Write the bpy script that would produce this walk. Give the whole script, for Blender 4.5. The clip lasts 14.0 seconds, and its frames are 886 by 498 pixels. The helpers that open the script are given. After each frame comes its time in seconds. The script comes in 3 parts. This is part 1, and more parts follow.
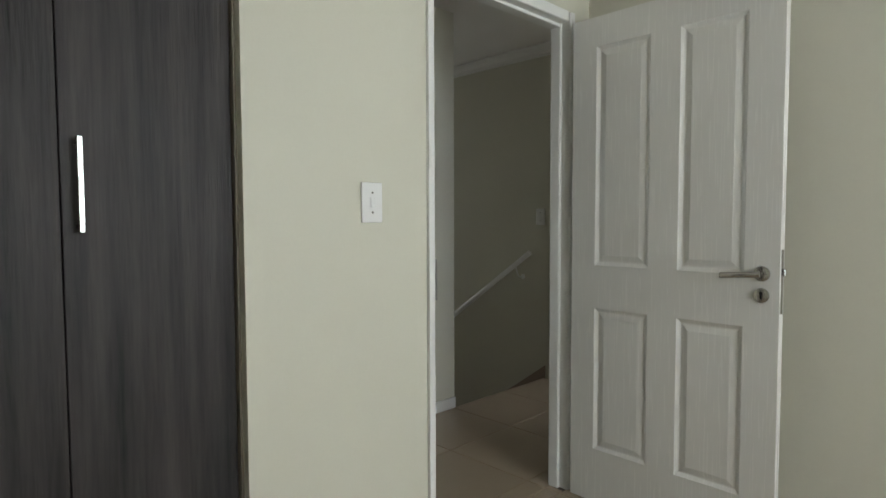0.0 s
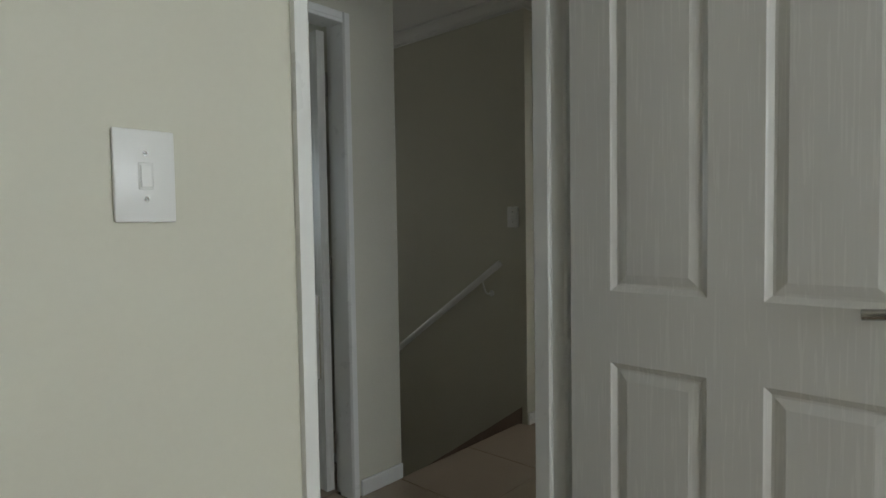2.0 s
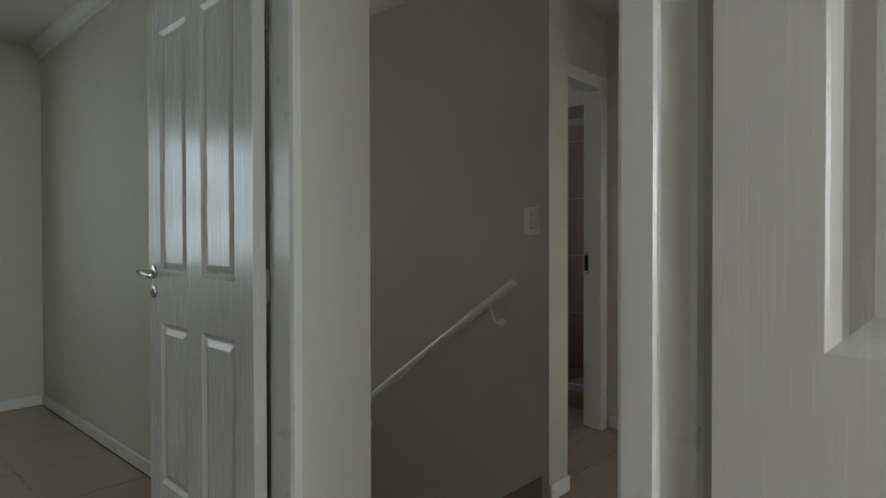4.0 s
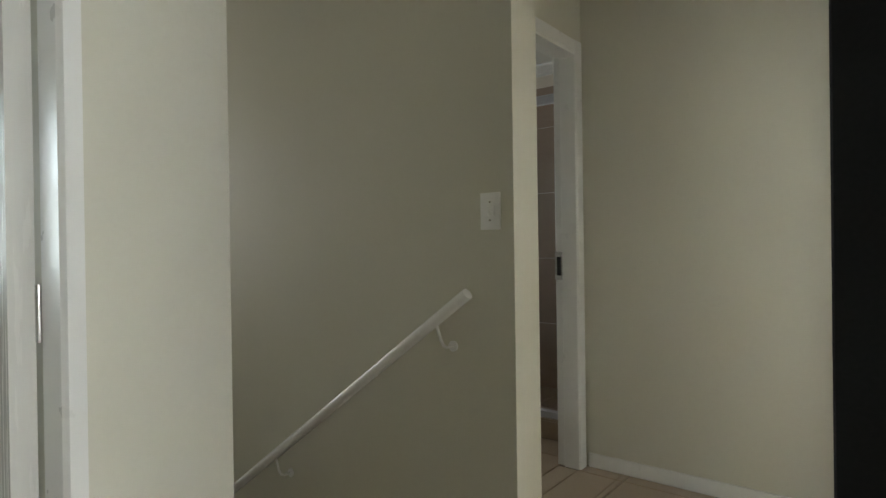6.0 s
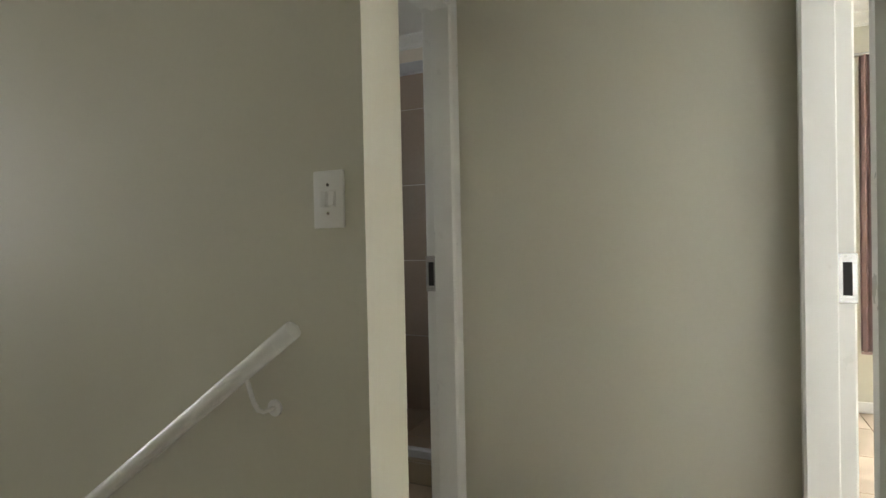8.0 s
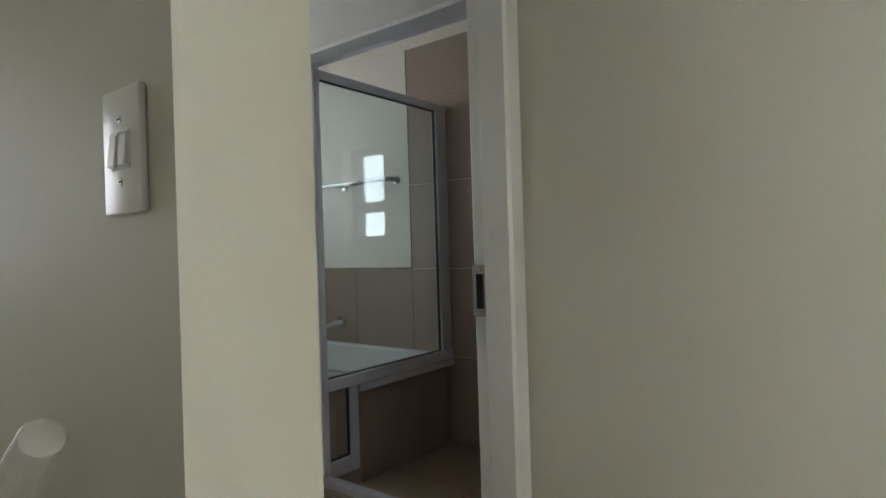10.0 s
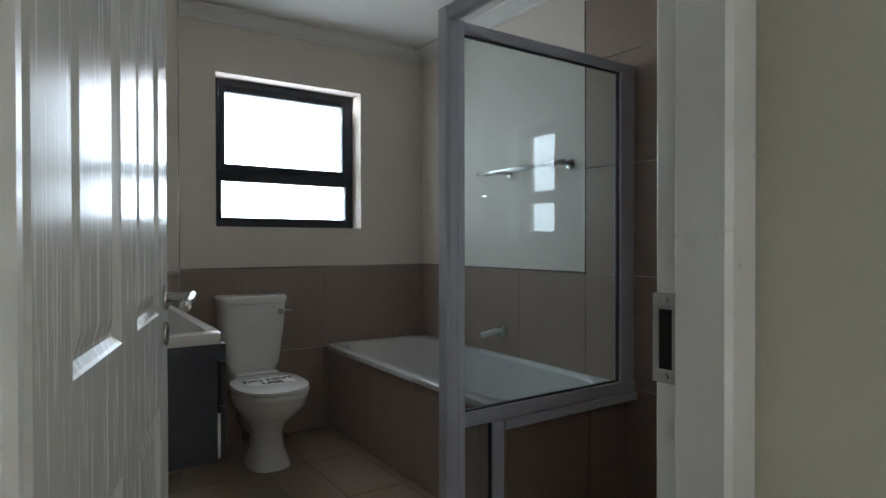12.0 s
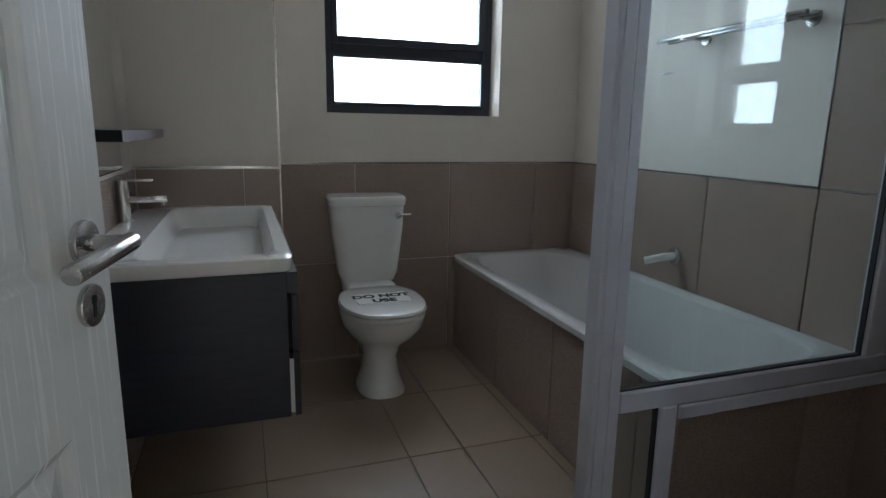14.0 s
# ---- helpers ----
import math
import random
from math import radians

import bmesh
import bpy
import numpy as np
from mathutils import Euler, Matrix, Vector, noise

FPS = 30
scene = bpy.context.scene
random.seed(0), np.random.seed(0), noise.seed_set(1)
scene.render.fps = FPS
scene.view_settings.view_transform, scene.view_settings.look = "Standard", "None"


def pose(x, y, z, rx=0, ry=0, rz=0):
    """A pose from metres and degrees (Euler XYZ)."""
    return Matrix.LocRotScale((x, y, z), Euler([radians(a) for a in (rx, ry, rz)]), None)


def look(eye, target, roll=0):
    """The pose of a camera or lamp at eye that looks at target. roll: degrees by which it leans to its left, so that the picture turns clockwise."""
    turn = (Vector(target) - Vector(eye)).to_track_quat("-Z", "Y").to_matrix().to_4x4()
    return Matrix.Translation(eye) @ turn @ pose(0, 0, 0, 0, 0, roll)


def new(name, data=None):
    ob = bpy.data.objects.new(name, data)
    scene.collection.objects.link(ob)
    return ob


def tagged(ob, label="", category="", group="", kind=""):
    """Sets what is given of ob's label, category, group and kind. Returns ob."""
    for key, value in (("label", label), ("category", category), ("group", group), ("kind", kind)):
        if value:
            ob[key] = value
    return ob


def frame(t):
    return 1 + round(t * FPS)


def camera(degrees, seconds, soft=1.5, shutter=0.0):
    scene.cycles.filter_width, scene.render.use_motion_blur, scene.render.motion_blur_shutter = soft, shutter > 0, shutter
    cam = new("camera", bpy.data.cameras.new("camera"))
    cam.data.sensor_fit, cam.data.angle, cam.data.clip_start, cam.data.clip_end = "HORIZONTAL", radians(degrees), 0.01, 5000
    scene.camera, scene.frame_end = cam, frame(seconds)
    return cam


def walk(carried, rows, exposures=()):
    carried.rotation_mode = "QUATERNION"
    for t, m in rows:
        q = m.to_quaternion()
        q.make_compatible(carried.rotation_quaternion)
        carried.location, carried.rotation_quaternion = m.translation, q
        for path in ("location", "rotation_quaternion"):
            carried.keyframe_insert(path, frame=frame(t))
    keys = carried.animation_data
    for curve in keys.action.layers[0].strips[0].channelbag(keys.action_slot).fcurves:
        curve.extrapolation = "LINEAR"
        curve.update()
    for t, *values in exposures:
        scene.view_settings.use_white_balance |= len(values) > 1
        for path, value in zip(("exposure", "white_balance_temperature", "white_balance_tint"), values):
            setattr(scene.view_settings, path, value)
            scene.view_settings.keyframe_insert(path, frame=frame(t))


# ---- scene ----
cam = camera(74.8, 14.0)
PATH = [
    (0, (1.417, -0.37, 1.205), (-0.004, 1.034, 1.102), -0.2),
    (0.5, (1.28, -0.191, 1.195), (-0.11, 1.244, 1.095), -0.5),
    (1, (1.118, 0.01, 1.196), (-0.243, 1.472, 1.098), -0.6),
    (1.5, (0.98, 0.201, 1.187), (-0.367, 1.677, 1.097), -0.8),
    (2, (0.814, 0.414, 1.187), (-0.528, 1.894, 1.1), -0.9),
    (2.5, (0.665, 0.588, 1.181), (-0.682, 2.064, 1.102), -1.0),
    (2.7, (0.603, 0.64, 1.179), (-0.737, 2.122, 1.103), -0.5),
    (4.8, (0.127, 1.318, 1.102), (-1.225, 2.792, 1.094), -0.5),
    (5, (0.101, 1.378, 1.1), (-1.253, 2.85, 1.094), -0.7),
    (5.5, (0.004, 1.504, 1.101), (-1.318, 3.005, 1.096), -0.6),
    (6, (-0.094, 1.625, 1.106), (-1.346, 3.184, 1.097), -0.8),
    (6.5, (-0.162, 1.734, 1.1), (-1.277, 3.394, 1.093), -0.9),
    (6.6, (-0.197, 1.762, 1.113), (-1.253, 3.46, 1.098), -1.0),
    (7, (-0.246, 1.865, 1.113), (-1.202, 3.622, 1.099), -1.4),
    (7.5, (-0.327, 2.029, 1.108), (-1.23, 3.814, 1.098), -1.6),
    (8, (-0.415, 2.213, 1.125), (-1.289, 4.012, 1.1), -1.2),
    (8.2, (-0.433, 2.293, 1.122), (-1.319, 4.086, 1.104), -1.3),
    (10.3, (-0.619, 3.027, 1.116), (-1.9, 4.563, 1.124), -1.4),
    (10.5, (-0.647, 3.071, 1.116), (-1.969, 4.572, 1.131), -1.1),
    (11, (-0.732, 3.243, 1.134), (-2.182, 4.621, 1.151), -0.8),
    (11.5, (-0.796, 3.354, 1.152), (-2.362, 4.598, 1.159), -0.6),
    (12, (-0.906, 3.471, 1.147), (-2.57, 4.58, 1.13), -0.1),
    (12.5, (-1.016, 3.575, 1.154), (-2.754, 4.56, 1.055), 0.2),
    (13, (-1.158, 3.679, 1.158), (-2.957, 4.535, 0.98), 0.6),
    (13.5, (-1.292, 3.775, 1.168), (-3.133, 4.496, 0.867), 0.8),
    (14, (-1.465, 3.827, 1.169), (-3.317, 4.467, 0.771), 0.9),
]
walk(cam, [(t, look(eye, target, roll)) for t, eye, target, roll in PATH],
     [(0, -0.80, 6450, 10), (1.5, -1.10, 6400, 10), (2.5, -1.26, 6400, 10), (5, -0.18, 6650, 10), (5.5, 0.0, 6700, 10), (6, 0.18, 6750, 10), (6.5, 0.5, 6850, 10), (8, 0.48, 6750, 12), (10.5, 0.40, 6250, 11), (11.5, 0.24, 6050, 12), (12, 0.2, 6000, 12), (13, 0.28, 5850, 12), (14, 0.5, 5700, 12)])

# ---- light ----
world = bpy.data.worlds.new("sky")
scene.world = world
world.use_nodes = True
wn = world.node_tree.nodes
sky = wn.new("ShaderNodeTexSky")
sky.sky_type = "NISHITA"
sky.sun_disc = False
sky.sun_elevation, sky.sun_rotation = radians(52), radians(35)
world.node_tree.links.new(sky.outputs[0], wn["Background"].inputs[0])
wn["Background"].inputs[1].default_value = 0.12


def sun_lamp():
    data = bpy.data.lights.new("sun", "SUN")
    data.energy, data.angle, data.color = 4.0, radians(0.5), (1.0, 0.95, 0.88)
    ob = new("sun", data)
    ob.matrix_world = look((0, 0, 0), (-0.35, -0.5, -0.79))


def window_lamp(name, centre, target, w, h, watts, colour):
    data = bpy.data.lights.new(name, "AREA")
    data.shape, data.size, data.size_y, data.energy, data.color = "RECTANGLE", w, h, watts, colour
    ob = new(name, data)
    ob.matrix_world = look(centre, target)
    return ob


SKYLIGHT = (0.95, 0.975, 1.0)
sun_lamp()
window_lamp("daylight_bedroom", (3.75, 0.78, 1.5), (0, 0.78, 1.4), 1.7, 1.2, 106, SKYLIGHT)
window_lamp("daylight_second_bedroom", (-4.70, 0.35, 1.5), (0, 0.35, 1.4), 1.5, 1.15, 26, (0.86, 0.94, 1.0))
window_lamp("daylight_third_bedroom", (1.92, 6.80, 1.4), (1.92, 0, 1.3), 2.9, 1.7, 240, (0.91, 0.93, 1.0))
window_lamp("daylight_bathroom", (-4.60, 4.68, 1.69), (0, 4.68, 0.2), 0.9, 0.9, 10.0, (0.94, 0.965, 1.0))
window_lamp("daylight_stairwell", (-4.55, 2.74, 1.5), (0, 2.74, 1.2), 0.75, 1.1, 4.0, (0.92, 0.93, 1.0))


# ---- materials ----
def material(name, colour, rough=0.5, metal=0.0, vary=0.06, scale=3.0, fine=60.0, bump=0.05, depth=0.004, coat=0.0, stretch=None, per_object=0.0):
    """A surface with broad stains, fine grain and a little relief, in metres."""
    m = bpy.data.materials.new(name)
    m.use_nodes = True
    n, l = m.node_tree.nodes, m.node_tree.links
    b = n["Principled BSDF"]
    geo = n.new("ShaderNodeNewGeometry")
    src = geo.outputs["Position"]
    if stretch:
        mp = n.new("ShaderNodeMapping")
        mp.inputs["Scale"].default_value = stretch
        tc = n.new("ShaderNodeTexCoord")
        l.new(tc.outputs["Object"], mp.inputs[0])
        src = mp.outputs[0]
    broad, grain = n.new("ShaderNodeTexNoise"), n.new("ShaderNodeTexNoise")
    broad.inputs["Scale"].default_value, grain.inputs["Scale"].default_value = scale, fine
    broad.inputs["Detail"].default_value, grain.inputs["Detail"].default_value = 4, 5
    l.new(src, broad.inputs["Vector"])
    l.new(src, grain.inputs["Vector"])
    add = n.new("ShaderNodeMath")
    add.operation = "MULTIPLY_ADD"
    l.new(grain.outputs["Fac"], add.inputs[0])
    add.inputs[1].default_value = 0.4
    l.new(broad.outputs["Fac"], add.inputs[2])
    ramp = n.new("ShaderNodeMapRange")
    ramp.inputs["From Min"].default_value, ramp.inputs["From Max"].default_value = 0.45, 0.95
    ramp.inputs["To Min"].default_value, ramp.inputs["To Max"].default_value = 1 - vary, 1 + vary
    l.new(add.outputs[0], ramp.inputs["Value"])
    value = ramp.outputs["Result"]
    if per_object:
        info = n.new("ShaderNodeObjectInfo")
        mr = n.new("ShaderNodeMapRange")
        mr.inputs["To Min"].default_value, mr.inputs["To Max"].default_value = 1 - per_object, 1 + per_object
        l.new(info.outputs["Random"], mr.inputs["Value"])
        mul = n.new("ShaderNodeMath")
        mul.operation = "MULTIPLY"
        l.new(value, mul.inputs[0])
        l.new(mr.outputs["Result"], mul.inputs[1])
        value = mul.outputs[0]
    mix = n.new("ShaderNodeVectorMath")
    mix.operation = "SCALE"
    mix.inputs[0].default_value = colour
    l.new(value, mix.inputs["Scale"])
    l.new(mix.outputs[0], b.inputs["Base Color"])
    rr = n.new("ShaderNodeMapRange")
    rr.inputs["To Min"].default_value, rr.inputs["To Max"].default_value = max(rough - 0.08, 0.02), min(rough + 0.08, 1)
    l.new(grain.outputs["Fac"], rr.inputs["Value"])
    l.new(rr.outputs["Result"], b.inputs["Roughness"])
    b.inputs["Metallic"].default_value = metal
    b.inputs["Coat Weight"].default_value = coat
    b.inputs["Coat Roughness"].default_value = 0.06
    if bump:
        bp = n.new("ShaderNodeBump")
        bp.inputs["Strength"].default_value, bp.inputs["Distance"].default_value = bump, depth
        l.new(grain.outputs["Fac"], bp.inputs["Height"])
        l.new(bp.outputs[0], b.inputs["Normal"])
    return m


def glass_material(name, tint, rough=0.0):
    m = bpy.data.materials.new(name)
    m.use_nodes = True
    b = m.node_tree.nodes["Principled BSDF"]
    b.inputs["Base Color"].default_value = (*tint, 1)
    b.inputs["Roughness"].default_value = rough
    b.inputs["Transmission Weight"].default_value = 1
    b.inputs["IOR"].default_value = 1.45
    return m


WALL = material("wall_paint", (0.60, 0.583, 0.485), 0.6, vary=0.03, scale=1.3, fine=90, bump=0.12, depth=0.002)
WALLB = material("bathroom_wall_paint", (0.70, 0.64, 0.56), 0.6, vary=0.03, scale=1.3, fine=90, bump=0.12, depth=0.002)
CEIL = material("ceiling_paint", (0.72, 0.71, 0.67), 0.8, vary=0.03, scale=1.5, fine=60, bump=0.1)
TRIM = material("trim_enamel", (0.76, 0.76, 0.73), 0.30, vary=0.02, scale=1.5, fine=14, bump=0.03, coat=0.15)
DOOR = material("door_enamel", (0.72, 0.71, 0.67), 0.26, vary=0.012, scale=2, fine=1.0, bump=0.038, depth=0.005, coat=0.1, stretch=(150, 60, 5))
WARD = material("dark_woodgrain", (0.027, 0.022, 0.021), 0.56, vary=0.9, scale=2.2, fine=14.0, bump=0.55, depth=0.004, stretch=(9, 9, 0.55))
WARD.node_tree.nodes["Principled BSDF"].inputs["Specular IOR Level"].default_value = 0.38
# brown holds the shade on the plaster return beside the wardrobe
REVEAL_SHADE = material("shaded_reveal", (0.16, 0.135, 0.10), 0.5, vary=0.1)
STEEL = material("brushed_steel", (0.50, 0.49, 0.475), 0.25, 1.0, vary=0.08, scale=20, fine=400, bump=0.05, depth=0.001)
CHROME = material("chrome", (0.80, 0.80, 0.80), 0.10, 1.0, vary=0.03, scale=20, bump=0)
DARK = material("dark_recess", (0.012, 0.012, 0.012), 0.7, vary=0.2)
BLACKP = material("matt_black", (0.006, 0.006, 0.006), 0.85, vary=0.15, fine=200)
FLOORT = material("floor_tile", (0.35, 0.275, 0.20), 0.30, vary=0.06, scale=1.5, fine=220, bump=0.05, depth=0.002, coat=0.1, per_object=0.04)
FLOORB = material("bathroom_floor_tile", (0.285, 0.212, 0.148), 0.30, vary=0.06, scale=1.5, fine=220, bump=0.05, depth=0.002, coat=0.1, per_object=0.04)
GROUT = material("grout", (0.17, 0.145, 0.12), 0.9, vary=0.2, fine=200, bump=0.3)
WALLT = material("wall_tile", (0.325, 0.250, 0.203), 0.28, vary=0.04, scale=1.5, fine=220, bump=0.04, depth=0.002, per_object=0.05)
GROUTW = material("wall_grout", (0.20, 0.165, 0.14), 0.9, vary=0.15, fine=200, bump=0.3)
SWITCH = material("switch_plastic", (0.80, 0.80, 0.78), 0.35, vary=0.02, bump=0.02)
RAILP = material("rail_paint", (0.84, 0.84, 0.82), 0.25, vary=0.03, bump=0.03, coat=0.2)
ALU_W = material("white_aluminium", (0.50, 0.51, 0.56), 0.35, vary=0.04, scale=8, bump=0.03, coat=0.1)
ALU_D = material("charcoal_aluminium", (0.020, 0.023, 0.032), 0.4, vary=0.12, scale=8, bump=0.03)
SEAL = material("rubber_seal", (0.014, 0.014, 0.014), 0.7, vary=0.1)
CERAMIC = material("white_ceramic", (0.78, 0.77, 0.73), 0.12, vary=0.02, scale=4, bump=0.0, coat=0.4)
ACRYLIC = material("bath_acrylic", (0.62, 0.61, 0.59), 0.18, vary=0.03, scale=4, bump=0.0, coat=0.3)
VANITY = material("vanity_laminate", (0.020, 0.022, 0.031), 0.38, vary=0.25, scale=1.5, fine=8, bump=0.08, depth=0.001, stretch=(6, 6, 40))
PAPER = material("paper", (0.74, 0.73, 0.69), 0.55, vary=0.03)
INK = material("ink", (0.02, 0.02, 0.022), 0.7, vary=0.1)
CURTAIN = material("curtain_cloth", (0.34, 0.23, 0.22), 0.9, vary=0.12, scale=10, fine=300, bump=0.2)
GRASS = material("outdoor_ground", (0.10, 0.11, 0.045), 0.95, vary=0.4, scale=0.12, fine=2, bump=0.3)
GLASS = glass_material("clear_glass", (0.80, 0.905, 0.91))
MIRROR = material("mirror_silver", (0.86, 0.88, 0.87), 0.02, 1.0, vary=0.01, bump=0)
MIRROR.node_tree.nodes["Principled BSDF"].inputs["Roughness"].default_value = 0.02


# ---- mesh helpers ----
def box(bm, x0, x1, y0, y1, z0, z1, bevel=0.0, seg=1):
    r = bmesh.ops.create_cube(bm, size=1.0)
    vs = r["verts"]
    for v in vs:
        v.co = ((x0 + x1) / 2 + v.co.x * (x1 - x0), (y0 + y1) / 2 + v.co.y * (y1 - y0), (z0 + z1) / 2 + v.co.z * (z1 - z0))
    if bevel:
        es = list({e for v in vs for e in v.link_edges})
        bmesh.ops.bevel(bm, geom=es, offset=bevel, segments=seg, profile=0.5, affect="EDGES")
    return bm


def boxes(*rows, bevel=0.0, seg=1):
    bm = bmesh.new()
    for r in rows:
        box(bm, *r, bevel=bevel, seg=seg)
    return bm


def rod(bm, a, b, r0, r1=None, sides=20, bevel=0.0):
    """A round bar from a to b."""
    a, b = Vector(a), Vector(b)
    d = b - a
    res = bmesh.ops.create_cone(bm, cap_ends=True, segments=sides, radius1=r0, radius2=r0 if r1 is None else r1, depth=d.length)
    m = Matrix.Translation((a + b) / 2) @ d.to_track_quat("Z", "Y").to_matrix().to_4x4()
    bmesh.ops.transform(bm, matrix=m, verts=res["verts"])
    if bevel:
        es = [e for e in {e for v in res["verts"] for e in v.link_edges} if any(len(f.verts) > 4 for f in e.link_faces)]
        bmesh.ops.bevel(bm, geom=es, offset=bevel, segments=2, profile=0.5, affect="EDGES")
    return bm


def tube(bm, pts, r, sides=12):
    for a, b in zip(pts, pts[1:]):
        rod(bm, a, b, r, sides=sides)
    for p in pts[1:-1]:
        s = bmesh.ops.create_uvsphere(bm, u_segments=sides, v_segments=8, radius=r)
        bmesh.ops.translate(bm, vec=p, verts=s["verts"])
    return bm


def loft(bm, rings, cap_a=True, cap_b=True):
    """Skin closed rings of equal length."""
    vs = [[bm.verts.new(p) for p in ring] for ring in rings]
    n = len(vs[0])
    for a, b in zip(vs, vs[1:]):
        for i in range(n):
            bm.faces.new((a[i], a[(i + 1) % n], b[(i + 1) % n], b[i]))
    if cap_a:
        bm.faces.new(tuple(reversed(vs[0])))
    if cap_b:
        bm.faces.new(tuple(vs[-1]))
    bmesh.ops.recalc_face_normals(bm, faces=bm.faces)
    return bm


def super_ring(cx, cy, z, ax, ay, power=2.0, n=32, front=1.0):
    out = []
    for i in range(n):
        t = 2 * math.pi * i / n
        c, s = math.cos(t), math.sin(t)
        k = front if c > 0 else 1.0
        out.append((cx + k * ax * math.copysign(abs(c) ** (2 / power), c), cy + ay * math.copysign(abs(s) ** (2 / power), s), z))
    return out


def link(name, bm, mat, smooth=False):
    me = bpy.data.meshes.new(name)
    bm.normal_update()
    bm.to_mesh(me)
    bm.free()
    me.materials.append(mat)
    if smooth:
        for p in me.polygons:
            p.use_smooth = True
        me.set_sharp_from_angle(angle=radians(38))
    return new(name, me)


def part(name, bm, mat, parent, label="", smooth=False):
    ob = link(name, bm, mat, smooth)
    ob.parent = parent
    return tagged(ob, label)


def thing(name, label, category, at=(0, 0, 0), turn=0.0, group="", kind=""):
    ob = new(name)
    ob.matrix_world = pose(*at, 0, 0, turn)
    return tagged(ob, label, category, group, kind)


def structure(name, bm, mat, label, category="wall", smooth=False):
    return tagged(link(name, bm, mat, smooth), label, category, kind="structure")


# ---- plan ----
H = 2.48                       # ceiling
W0, W1 = -0.070, 0.0            # wall between the landing and the bedrooms on its near side
P0, P1, PY = -0.205, -0.100, 2.99  # its thicker run round the third bedroom doorway
D1 = (0.998, 1.774)              # first bedroom door
D3 = (3.27, 4.14)              # third bedroom door
B2 = (-1.25, -1.14)            # wall of the second bedroom
D2 = (1.15, 1.957)
SW = (3.218, 3.374)            # stair wall
SE = -1.080                    # its end
BW = (-1.470, -1.366)            # bathroom wall
DB = (3.45, 4.245)             # bathroom door
END = 4.328                    # end wall of the landing
WX = -4.363                    # window wall of the bathroom
BY = (3.412, 5.60)              # bathroom's side walls
HEAD = 2.04


def wall_x(name, x0, x1, y0, y1, holes, label, z0=0.0, z1=H, mat=None):
    """A wall across x with openings (ya, yb, za, zb)."""
    bm = bmesh.new()
    at = y0
    for ya, yb, za, zb in sorted(holes):
        if ya > at:
            box(bm, x0, x1, at, ya, z0, z1)
        if za > z0:
            box(bm, x0, x1, ya, yb, z0, za)
        if zb < z1:
            box(bm, x0, x1, ya, yb, zb, z1)
        at = yb
    if at < y1:
        box(bm, x0, x1, at, y1, z0, z1)
    return structure(name, bm, mat or WALL, label)


def wall_y(name, y0, y1, x0, x1, holes, label, z0=0.0, z1=H, mat=None):
    ob = wall_x(name, y0, y1, x0, x1, holes, label, z0, z1, mat)
    for v in ob.data.vertices:
        v.co.x, v.co.y = v.co.y, v.co.x
    ob.data.flip_normals()
    return ob


JAMB = 0.03
wall_landing = wall_x("wall_landing", W0, W1, 0.312, PY, [(D1[0] - JAMB, D1[1] + JAMB, 0, HEAD + JAMB)], "cream painted wall between landing and bedrooms")
wall_x("wall_third_bedroom", P0, P1, PY, 6.75, [(D3[0] - JAMB, D3[1] + JAMB, 0, HEAD + JAMB)], "cream painted wall round the third bedroom doorway")
wall_wardrobe = wall_x("wall_wardrobe_back", W0 - 0.6, W0 - 0.5, -1.9, 0.312, [], "plain cream wall behind the built-in wardrobe")
wall_y("wall_wardrobe_side", 0.312, 0.42, W0 - 0.6, W0, [], "plain cream wall beside the wardrobe recess")
wall_x("wall_second_bedroom", B2[0], B2[1], -1.9, 2.17, [(D2[0] - JAMB, D2[1] + JAMB, 0, HEAD + JAMB)], "cream painted wall of the second bedroom with a door opening")
wall_y("wall_stairwell_near", 2.17, 2.255, -4.95, B2[1], [], "cream painted wall between bedroom and stairwell", -2.7, H)
wall_y("wall_landing_back", 0.42, 0.52, B2[1], W0, [], "plain cream wall closing the landing")
wall_stair = wall_y("wall_stair", SW[0], SW[1], -4.95, SE, [], "cream painted stair wall ending in a plastered corner", -2.7, H)
wall_y("wall_bathroom_side", SW[1], BY[0], WX, BW[0], [], "cream painted bathroom side wall behind the vanity", mat=WALLB)
wall_x("wall_bathroom_door", BW[0], BW[1], SW[1], END, [(DB[0] - JAMB, DB[1] + JAMB, 0, HEAD + JAMB)], "cream painted wall with the bathroom doorway")
wall_y("wall_end", END, END + 0.11, BW[0], P0, [], "cream painted end wall of the landing")
wall_x("wall_shower_side", BW[0], BW[1], END + 0.11, BY[1], [], "plain wall beside the shower")
SLIT = (-2.085, -1.715, 1.165, 1.80)
wall_far = wall_y("wall_bathroom_far", BY[1], BY[1] + 0.2, WX, BW[1], [SLIT], "cream painted bathroom wall above the tiles", mat=WALLB)
WIN = (4.225, 5.13, 1.25, 2.13)
wall_window = wall_x("wall_bathroom_window", WX - 0.22, WX, SW[1], BY[1] + 0.2, [WIN], "cream painted bathroom wall with the window opening", mat=WALLB)
wall_x("wall_bedroom_window", 3.6, 3.72, -1.9, 2.1, [(-0.07, 1.63, 0.9, 2.1)], "plain cream bedroom wall with a window opening")
wall_y("wall_bedroom_side", 1.95, 2.07, W1, 3.6, [], "cream painted bedroom side wall behind the open door")
wall_y("wall_bedroom_back", -2.0, -1.9, W0 - 0.6, 3.72, [], "plain cream bedroom wall")
